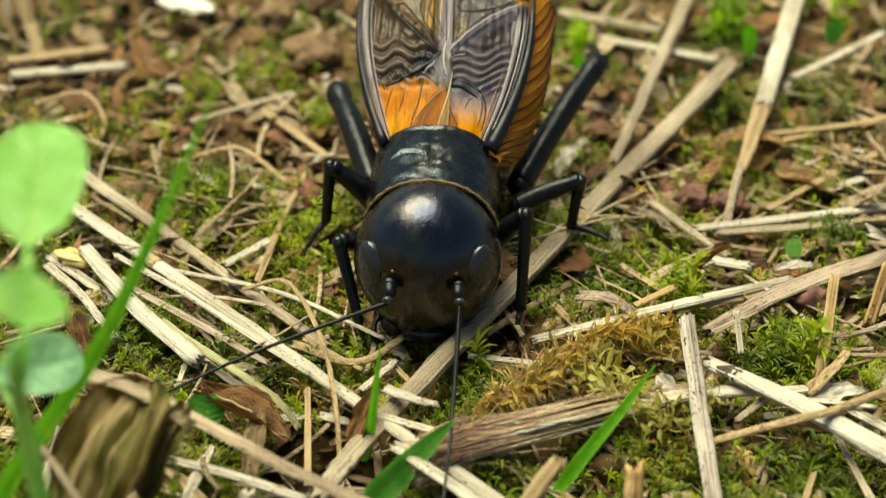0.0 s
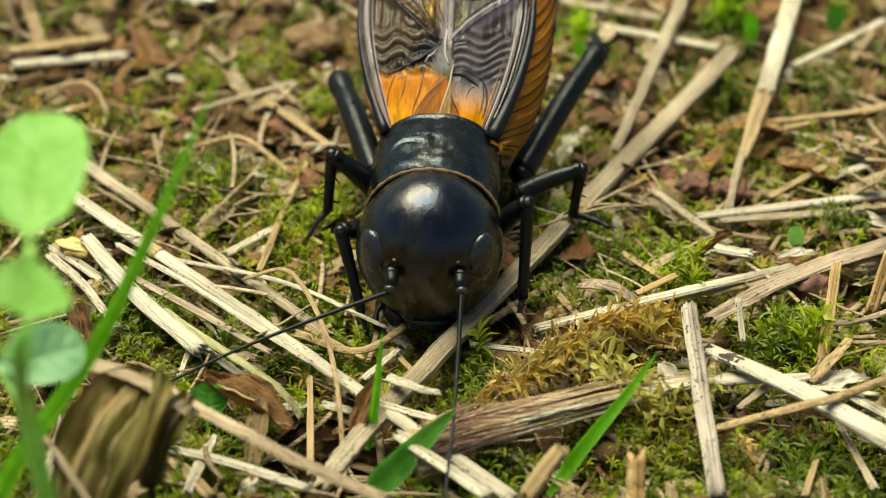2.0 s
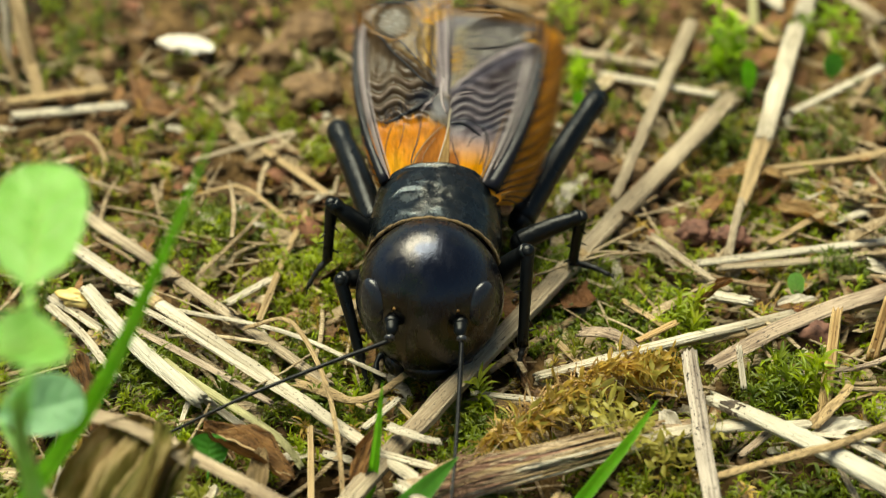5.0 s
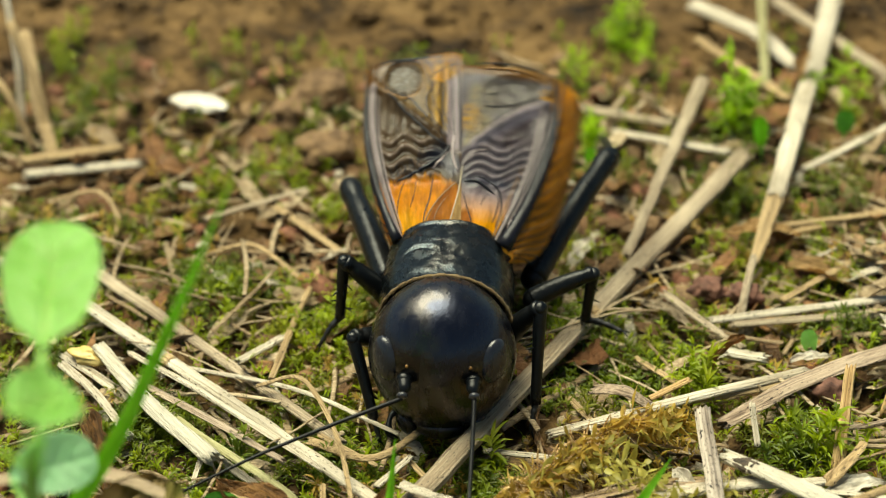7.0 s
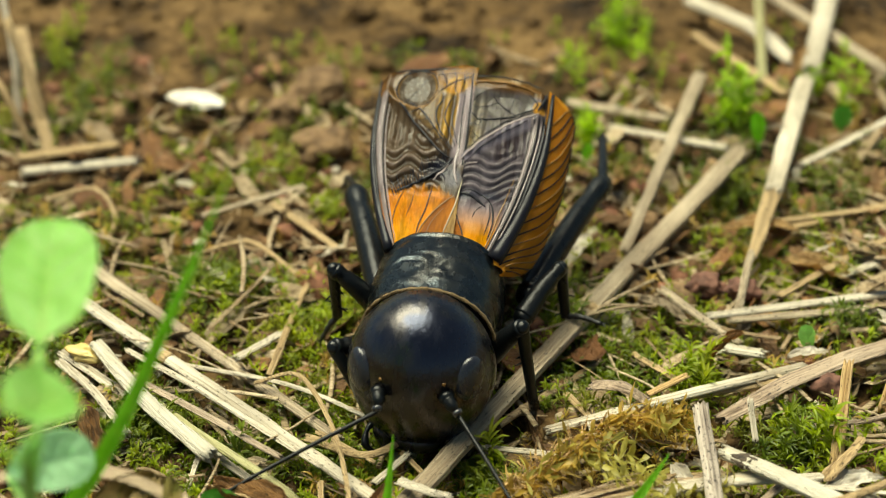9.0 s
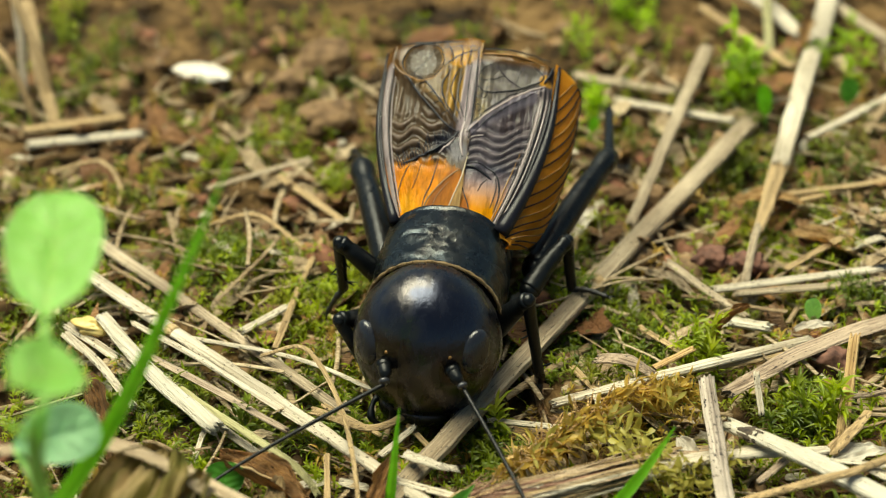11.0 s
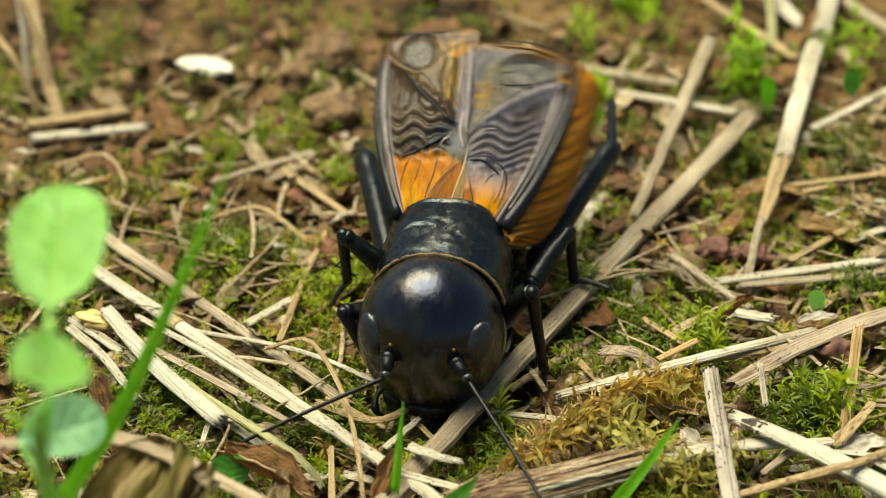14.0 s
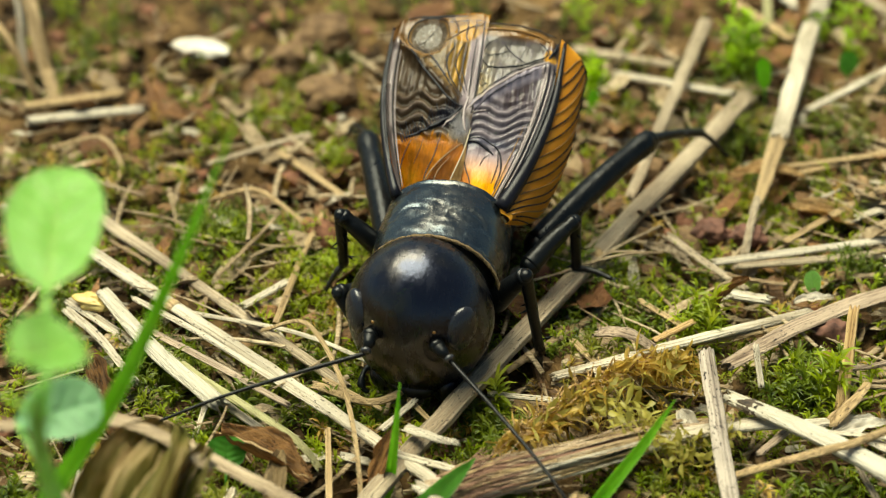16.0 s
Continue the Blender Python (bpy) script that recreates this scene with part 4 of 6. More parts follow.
cricket = thing("field_cricket", "black field cricket with orange-based veined wings, standing on straw", "cricket")
cricket.matrix_world = Matrix.Translation(START.translation * MM) @ START.to_3x3().to_4x4()
head, antennae = build_head(cricket)
build_body(cricket)
wing_under = build_wing(cricket, 1)
wing_over = build_wing(cricket, -1)
front_label, mid_label, hind_label = "short black front leg with a bristly shin", "black middle leg bent at the knee", "strong smooth black hind leg"
front_leg_a, front_leg_a_shin = build_leg(cricket, "front", front_label, own(2.2, 1.9, 3.2), own(3.67, 0.8, 5.5), own(3.45, -0.6, 1.3), own(3.25, -1.2, 0.25), 0.50, 0.27)
front_leg_b, front_leg_b_shin = build_leg(cricket, "front", front_label, own(-3.1, 1.9, 3.2), own(-4.6, 0.5, 4.2), own(-3.75, -1.0, 0.9), own(-3.5, -1.6, 0.1), 0.50, 0.27)
mid_leg_a, mid_leg_a_shin = build_leg(cricket, "middle", mid_label, own(3.5, 4.7, 3.3), own(6.3, 5.0, 4.45), own(6.0, 5.4, 1.6), own(7.7, 4.7, 1.35), 0.46, 0.27)
mid_leg_b, mid_leg_b_shin = build_leg(cricket, "middle", mid_label, own(-3.0, 4.5, 3.5), own(-5.1, 4.5, 5.6), own(-5.4, 4.4, 2.6), own(-6.3, 4.0, 1.4), 0.50, 0.27)
hind_leg_a, hind_leg_a_shin = build_leg(cricket, "hind", hind_label, own(3.6, 6.8, 3.0), own(7.6, 14.0, 5.3), own(7.7, 18.8, 3.4), own(7.9, 20.4, 1.4), 0.58, 0.25)
hind_leg_b, hind_leg_b_shin = build_leg(cricket, "hind", hind_label, own(-3.2, 6.0, 3.4), own(-5.15, 12.5, 4.6), own(-5.4, 17.0, 2.2), own(-5.6, 18.6, 0.4), 0.61, 0.25)


# ---- straws, stems and stubs ----
straw("straw", [(15.40, 21.38, 0.90), (-1.54, -6.18, 1.00), (-5.09, -12.24, 0.70)], 0.58, 0.46, straw_grey, "long weathered grey-brown straw lying beneath the cricket", "node")
straw("straw", [(-17.92, 7.62, 1.30), (-7.77, -2.70, 1.30), (2.73, -13.10, 0.80)], 0.35, 0.32, straw_pale, "long pale straw with fine dark specks on moss", "node")
straw("straw", [(-21.30, 14.71, 0.80), (-13.19, 5.95, 0.90), (-5.08, -2.42, 0.60)], 0.35, 0.27, straw_grey, "dull grey-brown straw lying across the litter")
straw("straw", [(-16.44, 3.21, 1.90), (-13.57, -1.25, 1.90), (-10.48, -4.63, 1.60)], 0.36, 0.44, straw_white, "pale cream straw with a cut speckled end", "cut")
straw("dry_leaf_strip", [(-15.44, 1.98, 1.20), (-11.19, -2.95, 1.50), (-7.22, -6.89, 1.60), (-6.01, -8.02, 0.70)], 0.26, 0.17, straw_green, "faded green split grass leaf curving over straws")
straw("straw", [(-18.18, 3.78, 1.00), (-13.17, -1.11, 1.00), (-8.56, -5.56, 0.80)], 0.27, 0.19, straw_pale, "thin pale straw under a cut straw")
straw("bent_stem", [(-9.05, 1.04, 1.20), (-6.96, 0.22, 2.20), (-5.35, -3.44, 2.20), (-4.55, -7.13, 1.80), (-4.24, -9.85, 0.60)], 0.13, 0.11, straw_tan, "thin tan grass stem bent in a hook")
straw("straw", [(-12.57, 2.77, 1.00), (-7.25, 0.83, 1.10), (-2.59, -2.07, 0.80)], 0.14, 0.12, straw_pale, "thin pale straw resting among others")
straw("straw", [(-6.57, -2.34, 0.70), (-3.54, -3.77, 0.90), (-0.61, -0.06, 0.50)], 0.25, 0.18, straw_tan, "short tan straw below the head")
straw("straw", [(-3.49, -5.33, 0.60), (-2.06, -3.77, 0.90)], 0.19, 0.15, straw_pale, "short pale straw chip on moss")
straw("straw", [(19.72, 27.95, 1.50), (16.36, 16.32, 1.30)], 0.55, 0.53, straw_pale, "smooth pale cream straw with a node", "cut")
straw("straw", [(23.45, 41.21, 1.60), (20.18, 28.92, 1.50)], 0.71, 0.58, straw_pale, "smooth pale cream straw, upper broken length", "node")
straw("leaf_sheath", [(16.44, 16.54, 1.40), (15.42, 13.41, 1.20), (14.64, 11.07, 0.90)], 0.53, 0.28, straw_tan, "yellowish papery sheath below a straw node")
straw("straw", [(13.96, 28.78, 1.40), (11.15, 20.07, 1.20), (8.46, 12.29, 0.50)], 0.42, 0.31, straw_grey, "grey weathered straw leaning on the soil", "cut")
straw("straw", [(6.52, 26.76, 0.90), (12.03, 25.27, 0.60)], 0.41, 0.34, straw_grey, "grey-beige straw on bare soil")
straw("straw", [(8.69, 24.09, 0.80), (14.78, 22.18, 0.60)], 0.34, 0.28, straw_pale, "pale straw on bare soil")
straw("straw", [(14.46, 38.79, 1.00), (17.61, 35.40, 1.00), (19.75, 31.56, 0.60)], 0.62, 0.50, straw_pale, "thick pale straw on bare soil")
straw("straw", [(14.40, 34.80, 0.80), (18.76, 27.95, 0.60)], 0.34, 0.32, straw_tan, "tan straw on bare soil")
straw("straw", [(19.40, 39.00, 1.20), (24.86, 29.54, 0.90)], 0.45, 0.39, straw_grey, "grey straw crossing a pale one")
straw("bent_stem", [(18.2, 37.6, 3.0), (17.9, 33.5, 2.0), (17.6, 29.3, 0.6)], 0.30, 0.28, straw_green, "olive-green dry stem leaning between straws")
straw("straw", [(18.35, 19.84, 0.90), (23.98, 24.63, 0.80)], 0.24, 0.25, straw_pale, "thin pale straw over the moss")
straw("straw", [(16.45, 14.54, 0.80), (22.37, 15.74, 0.80)], 0.20, 0.21, straw_tan, "thin tan stalk over the moss")
straw("straw", [(4.02, -2.02, 0.70), (10.06, 0.05, 0.90), (15.99, 2.43, 0.70)], 0.25, 0.29, straw_pale, "pale straw lying across moss")
straw("dry_leaf_strip", [(11.68, -1.59, 0.80), (15.76, 1.13, 1.20), (21.50, 4.36, 0.90)], 0.43, 0.54, straw_dark, "flattened grey dead grass leaf with dark flecks", "speck")
straw("straw", [(11.97, 6.46, 0.70), (21.89, 8.05, 0.90)], 0.24, 0.28, straw_pale, "pale straw lying across the litter")
straw("straw", [(13.03, 6.28, 0.60), (21.74, 7.07, 0.70)], 0.22, 0.28, straw_grey, "grey straw beside a pale straw")
straw("straw", [(8.04, -0.06, 0.50), (13.25, 1.07, 0.60), (21.18, 3.80, 0.50)], 0.18, 0.19, straw_tan, "thin tan straw below the dead leaf")
straw("straw", [(10.53, -3.15, 2.90), (10.64, -8.10, 2.00), (10.82, -13.32, 1.00)], 0.38, 0.40, straw_mould, "bark-brown straw with dark mould spots", "speck")
straw("straw", [(11.45, -4.98, 1.75), (15.30, -8.30, 1.95), (19.42, -11.88, 1.50)], 0.40, 0.60, straw_white, "thick cream-white straw with a dark rotted end", "rot")
straw("straw", [(10.36, -9.66, 1.20), (14.16, -9.69, 2.60), (16.17, -8.75, 2.40), (19.66, -5.67, 1.20)], 0.21, 0.22, straw_tan, "thin tan stem crossing a thick straw")
straw("straw", [(7.00, -7.70, 1.20), (10.87, -6.65, 1.40), (15.84, -5.68, 0.90)], 0.29, 0.25, straw_pale, "pale straw behind the mouldy stem")
straw("straw", [(15.89, -5.44, 0.70), (19.04, -8.27, 0.60)], 0.27, 0.27, straw_pale, "pale straw under the thin stem")
straw("stub", [(17.26, -0.70, 3.20), (16.39, -4.25, 0.40)], 0.25, 0.32, straw_orange, "orange-tan broken grass stub standing in moss", "cut")
straw("stub", [(19.81, 0.41, 3.00), (19.05, -0.80, 0.60)], 0.28, 0.31, straw_orange, "orange-tan broken grass stub leaning in moss", "cut")
straw("stub", [(7.61, -12.22, 2.20), (7.56, -13.38, 0.60)], 0.41, 0.43, straw_orange, "hollow orange-tan grass stub", "cut")
straw("stub", [(4.46, -14.33, 4.60), (3.06, -15.29, 3.00)], 0.39, 0.44, straw_tan, "soft tan stem stub close to the lens")
straw("dry_leaf_strip", [(-14.83, -9.36, 5.00), (-12.17, -10.66, 5.20), (-9.31, -12.65, 5.00), (-6.18, -14.21, 4.20), (-2.24, -15.66, 3.20)], 0.37, 0.30, husk_brown, "curved brownish dry leaf arching above the litter")
straw("straw", [(-11.98, -10.28, 1.20), (-8.98, -11.43, 1.40), (-5.49, -12.88, 1.20)], 0.21, 0.23, straw_pale, "pale straw in the dark hollow")
straw("straw", [(-5.76, -5.80, 1.00), (-5.50, -11.18, 0.40)], 0.15, 0.16, straw_tan, "thin tan stalk standing in the hollow")
straw("straw", [(-1.94, -10.11, 1.60), (1.69, -13.69, 1.50)], 0.30, 0.29, straw_pale, "pale straw with lengthwise ribs")
straw("straw", [(-15.72, -8.95, 1.50), (-16.06, -13.15, 1.00)], 0.29, 0.30, straw_pale, "pale straw end by the plant")
straw("straw", [(-22.91, 20.61, 0.60), (-16.87, 21.63, 0.60)], 0.37, 0.34, straw_pale, "bleached flat straw on soil")
straw("straw", [(-23.45, 22.02, 0.60), (-18.01, 23.43, 0.60)], 0.37, 0.34, straw_tan, "brown straw on soil")
straw("straw", [(-25.09, 34.65, 1.80), (-23.26, 27.43, 1.30), (-21.71, 22.78, 0.40)], 0.41, 0.40, straw_tan, "tan stalk leaning over soil")
straw("bent_stem", [(-22.3, 24.6, 0.2), (-23.0, 26.6, 2.6), (-24.6, 29.0, 5.4)], 0.30, 0.24, straw_tan, "tan dry stem standing over soil")
straw("bent_stem", [(-24.0, 26.0, 0.2), (-24.2, 28.0, 3.4), (-25.0, 30.5, 6.6)], 0.26, 0.20, straw_pale, "pale dry stem standing over soil")
straw("bent_stem", [(-22.9, 23.6, 0.2), (-24.2, 25.0, 2.8), (-25.4, 26.6, 3.6)], 0.24, 0.18, straw_tan, "tan dry stem leaning against others")
straw("bent_stem", [(-12.55, 12.84, 0.50), (-10.22, 12.54, 1.30), (-8.45, 11.07, 1.00), (-7.02, 9.88, 0.30)], 0.17, 0.14, straw_tan, "arched tan grass stem")
straw("straw", [(-9.32, 17.18, 0.60), (-5.47, 12.58, 0.50)], 0.21, 0.20, straw_tan, "thin tan straw on brown soil")
straw("straw", [(-8.52, 2.22, 0.70), (-7.65, 7.02, 0.80), (-6.70, 11.82, 0.50)], 0.18, 0.14, straw_tan, "thin tan straw tilted over moss")
straw("straw", [(-10.21, 3.66, 0.60), (-8.10, 5.54, 0.70)], 0.24, 0.21, straw_pale, "short pale straw lying on moss")
straw("straw", [(-12.88, 16.25, 0.50), (-7.82, 19.00, 0.50)], 0.20, 0.18, straw_grey, "grey-brown twig on soil")
straw("bent_stem", [(-21.02, 18.16, 0.50), (-18.65, 18.35, 0.90), (-17.29, 15.78, 0.80), (-17.56, 14.17, 0.30)], 0.15, 0.12, straw_tan, "curled thin dry stem on soil")
straw("bent_stem", [(13.54, 7.12, 0.40), (14.13, 9.30, 1.20), (14.76, 11.72, 0.90)], 0.22, 0.20, straw_grey, "grey fibre below a sheath")
straw("straw", [(9.99, 8.67, 0.80), (11.43, 6.55, 0.80), (13.40, 4.60, 0.40)], 0.25, 0.19, straw_grey, "grey bent straw piece")
straw("straw", [(17.02, 14.23, 0.60), (23.44, 16.63, 0.60)], 0.20, 0.24, straw_tan, "thin tan straw on moss")
straw("straw", [(15.64, 7.96, 0.80), (19.00, 10.58, 1.00), (22.89, 13.67, 0.80)], 0.19, 0.20, straw_tan, "thin brown grass stem")
straw("straw", [(1.14, -3.01, 0.60), (5.31, -3.79, 0.60)], 0.17, 0.17, straw_pale, "thin pale straw near the front foot")
straw("straw", [(2.58, -5.21, 0.50), (3.20, -8.86, 0.50)], 0.12, 0.14, straw_pale, "thin pale splinter on dark moss")
straw("straw", [(5.87, -2.17, 1.20), (6.46, -5.33, 0.60)], 0.15, 0.17, straw_pale, "thin pale splinter leaning over moss")
straw("straw", [(5.00, 0.39, 0.80), (6.42, -1.69, 0.50)], 0.20, 0.15, straw_tan, "small tan bark splinter on moss")
straw("straw", [(5.78, 6.05, 0.50), (8.85, 7.68, 0.50)], 0.21, 0.19, straw_grey, "grey-brown twig behind a long straw")
straw("straw", [(16.44, -8.27, 0.60), (17.32, -12.29, 0.50)], 0.14, 0.19, straw_grey, "grey fibre on dark moss")
straw("straw", [(15.14, -10.72, 0.60), (14.43, -12.62, 0.50)], 0.14, 0.16, straw_tan, "thin tan splinter on dark moss")
straw("straw", [(-12.51, -8.97, 0.90), (-9.33, -13.05, 0.90)], 0.31, 0.27, straw_tan, "tan straw in the hollow")
straw("straw", [(-7.59, -5.56, 0.80), (-8.15, -7.91, 0.60)], 0.15, 0.14, straw_tan, "thin tan splinter in the hollow")
straw("dry_leaf_strip", [(10.93, -6.35, 1.00), (12.68, -6.01, 1.40), (15.27, -6.06, 0.90)], 0.27, 0.22, straw_pale, "pale split grass leaf beside the mouldy stem")
straw("straw", [(12.31, -7.72, 0.90), (13.61, -6.64, 1.20)], 0.17, 0.19, straw_dark, "short brown splinter under a straw")
straw("dry_leaf_strip", [(15.65, -5.81, 1.00), (16.51, -5.32, 1.60), (17.39, -4.25, 1.80)], 0.37, 0.20, straw_tan, "frayed brown leaf sheath standing in moss")
straw("straw", [(14.48, -6.39, 1.10), (18.31, -6.97, 1.00)], 0.13, 0.13, straw_pale, "thin pale stalk on white flakes")
straw("straw", [(12.92, -1.52, 1.90), (13.07, -2.99, 0.70)], 0.15, 0.16, straw_pale, "thin pale stick standing in moss")
straw("straw", [(8.61, 0.07, 1.00), (10.48, 1.19, 1.20)], 0.18, 0.18, straw_orange, "short orange-tan stick on moss")
straw("dry_leaf_strip", [(6.11, 0.53, 1.20), (7.43, -0.19, 1.60), (8.70, -0.46, 0.90)], 0.43, 0.33, straw_dark, "curled brown dead leaf strip on moss")
straw("straw", [(-15.83, 1.96, 1.60), (-11.30, -1.68, 1.70), (-7.51, -4.58, 1.40)], 0.21, 0.17, straw_dark, "thin grey-brown stalk beside a cut straw")
straw("straw", [(-15.05, 3.23, 1.50), (-11.48, 0.09, 1.60), (-5.79, -4.99, 1.20)], 0.17, 0.15, straw_pale, "thin pale stalk among parallel straws")
straw("straw", [(-11.06, -3.99, 1.20), (-11.51, -5.70, 0.60)], 0.15, 0.12, straw_pale, "thin pale splinter below a cut straw")
straw("straw", [(-2.32, -3.40, 0.60), (-0.94, -5.51, 0.60)], 0.15, 0.12, straw_tan, "thin tan splinter below the head")
straw("straw", [(-3.41, -7.56, 1.30), (-0.21, -8.78, 1.20)], 0.21, 0.19, straw_pale, "short pale straw crossing a long straw")
straw("straw", [(-9.58, -9.61, 1.00), (-9.93, -11.27, 1.10), (-10.36, -12.88, 0.90)], 0.26, 0.27, straw_pale, "pale straw end in the dark hollow")
straw("straw", [(-6.08, -2.20, 0.90), (-3.52, -4.23, 0.80)], 0.15, 0.12, straw_tan, "thin tan stalk beside a front foot")
straw("straw", [(-18.09, 2.58, 1.40), (-16.36, 0.44, 1.40), (-14.40, -2.32, 1.00)], 0.24, 0.20, straw_pale, "pale straw below the seed pod")
straw("straw", [(8.29, 3.66, 0.60), (10.18, 1.36, 0.70)], 0.18, 0.16, straw_tan, "short tan twig in moss")
straw("straw", [(5.44, -1.29, 0.50), (7.98, -0.80, 0.60)], 0.15, 0.15, straw_grey, "thin grey twig in moss")
straw("straw", [(12.46, -5.68, 0.90), (10.99, -5.80, 1.00)], 0.15, 0.15, straw_pale, "short pale twig by the mouldy stem")
straw("bent_stem", [(19.06, -0.70, 1.00), (19.88, 0.31, 1.50), (21.03, 1.82, 1.00)], 0.15, 0.16, straw_tan, "bent tan stem among stubs")
straw("straw", [(15.87, -2.07, 0.80), (18.40, -1.79, 0.90), (20.65, -0.44, 0.80)], 0.15, 0.16, straw_dark, "dark thin twig under the grey leaf")
straw("leaf_sheath", [(-2.36, -6.57, 1.70), (-1.27, -7.59, 2.00), (-0.21, -7.36, 1.50)], 0.31, 0.21, straw_pale, "pale torn sheath flake on a straw")


# ---- living plants ----
def blade(label, points, w, mat=None, fold=0.35):
    """A grass blade: a folded ribbon that tapers to its tip."""
    line = smooth_line(points, 26)
    bm = bmesh.new()
    rows = []
    n = len(line) - 1
    for i, p in enumerate(line):
        s = i / n
        way = (line[min(i + 1, n)] - line[max(i - 1, 0)]).normalized()
        side = way.cross(Vector((0, -0.8, 0.6))).normalized()
        over = side.cross(way)
        r = w * min(1, 0.35 + 3 * s) * (1 - s ** 2.6) + 0.012
        rows.append([bm.verts.new(p + side * r * k + over * r * fold * abs(k)) for k in (-1, -0.55, -0.12, 0, 0.12, 0.55, 1)])
    for a, b in zip(rows, rows[1:]):
        for k in range(6):
            bm.faces.new((a[k], a[k + 1], b[k + 1], b[k]))
    bmesh.ops.solidify(bm, geom=bm.faces[:], thickness=0.03)
    ob = part("grass_blade", bm, mat or grass_green)
    bm = bmesh.new()
    tube(bm, [v + Vector((0, -0.008, 0.0)) for v in line[:-2]], [0.022 * (1 - 0.6 * i / n) for i in range(n - 1)], 5)
    part("midrib", bm, mat or grass_green, ob)
    return tagged(ob, label, "grass blade", "grass blades")


blade("long bright green grass blade leaning across the litter", [(-17.6, -16.5, 0.3), (-16.51, -16.78, 4.94), (-12.58, -16.35, 11.13), (-9.85, -16.17, 16.72), (-7.35, -15.3, 22.2)], 0.36)
blade("short upright bright green grass blade", [(-3.3, -8.6, -0.6), (-2.95, -8.9, 1.8), (-2.5, -9, 6.1)], 0.24)
blade("short broad green grass blade folded lengthwise", [(-3.3, -11.6, -0.6), (-2.16, -11.20, 0.58), (-0.78, -10.80, 2.06), (0.50, -10.40, 3.30)], 0.62, leaf_dark_green)
blade("bright green grass blade leaning over dead moss", [(4.2, -11.4, -0.6), (5.6, -10.6, 1.3), (7.3, -9.7, 3.3), (8.56, -9, 5.0)], 0.3)


def leaf(parent, label, base, tip, width, normal, mat, veins=False):
    """An oval leaf with a midrib, shallow teeth and a slight cup."""
    base, tip = Vector(base), Vector(tip)
    way = tip - base
    side = way.cross(Vector(normal)).normalized()
    over = side.cross(way).normalized()

    def place(s, k, proud=0.0):
        tooth = 1 + 0.035 * (0.5 + 0.5 * math.sin(s * 46)) * abs(k) ** 6
        r = (width * (4 * s * (1 - s) + 0.002) ** 0.48 * (0.74 + 0.46 * s) * min(1, 0.25 + s * 4) + 0.02) * tooth
        ribs = 0.035 * width * math.sin((s - 0.22 * abs(k)) * 34) * (0.3 + abs(k)) * (1 - k * k)
        lift = 0.14 * width * k * k + 0.06 * math.sin(s * 8 + k * 2.4) * width - 0.30 * width * s * s - 0.07 * width * math.exp(-(k / 0.12) ** 2)
        return way * s + side * r * k + over * (lift + ribs + proud)

    bm = bmesh.new()
    rows = [[bm.verts.new(place(i / 44, j / 9 - 1)) for j in range(19)] for i in range(45)]
    for a, b in zip(rows, rows[1:]):
        for k in range(18):
            bm.faces.new((a[k], a[k + 1], b[k + 1], b[k]))
    bmesh.ops.solidify(bm, geom=bm.faces[:], thickness=0.07)
    ob = part("leaf", bm, mat, parent, label, base - Vector(parent.location) / MM)
    if veins:
        bm = bmesh.new()
        tube(bm, [place(0.02 + 0.9 * i / 16, 0, 0.02) for i in range(17)], [0.075 * (1 - i / 18) for i in range(17)], 6)
        part("midrib", bm, leaf_vein, ob)
        for q in range(5):
            for sgn in (-1, 1):
                bm = bmesh.new()
                s0 = 0.12 + 0.15 * q
                tube(bm, [place(s0 + 0.20 * i / 8, sgn * 0.8 * i / 8, 0.015) for i in range(9)], [0.03 * (1 - i / 10) for i in range(9)], 5)
                part("vein", bm, leaf_vein, ob)
    return ob


plant = thing("seedling", "young green seedling with rounded oval leaves close to the lens", "plant", at=(-13.42, -22.6, -0.4))
bm = bmesh.new()
tube(bm, smooth_line([(0, 0, 0), (0.0, 0.0, 8.19), (0.09, -0.86, 13.35), (0.26, -2.06, 16.79), (0.65, -2.84, 19.54)], 24), [0.40 - 0.007 * i for i in range(25)], 12)
part("stem", bm, leaf_green, plant, "thin pale green stem")
bm = bmesh.new()
tube(bm, smooth_line([(0.26, -2.06, 16.79), (0.61, -0.86, 18.85), (0.55, 0.6, 20.34)], 12), [0.17] * 13, 8)
part("petiole", bm, leaf_green, plant)
leaf(plant, "", (-12.87, -22.0, 19.94), (-13.19, -15.98, 21.29), 1.55, (0.1, -0.6, 0.8), leaf_green, True)
leaf(plant, "", (-13.33, -25.87, 20.55), (-11.58, -23.72, 20.08), 1.12, (0, -0.6, 0.9), leaf_green, True)
leaf(plant, "", (-13.6, -25.6, 18.9), (-13.3, -23.6, 16.9), 0.8, (0, -0.6, 0.9), leaf_green)
bm = bmesh.new()
tube(bm, smooth_line([(0, 0, 8.19), (-1.0, 3.0, 10.6), (-2.2, 4.9, 11.8)], 10), [0.14] * 11, 8)
part("petiole", bm, leaf_green, plant)
leaf(plant, "dull blue-green lower leaf", (-15.7, -17.9, 11.7), (-12.7, -17.1, 12.0), 1.05, (0, -0.7, 0.8), leaf_blue_green)


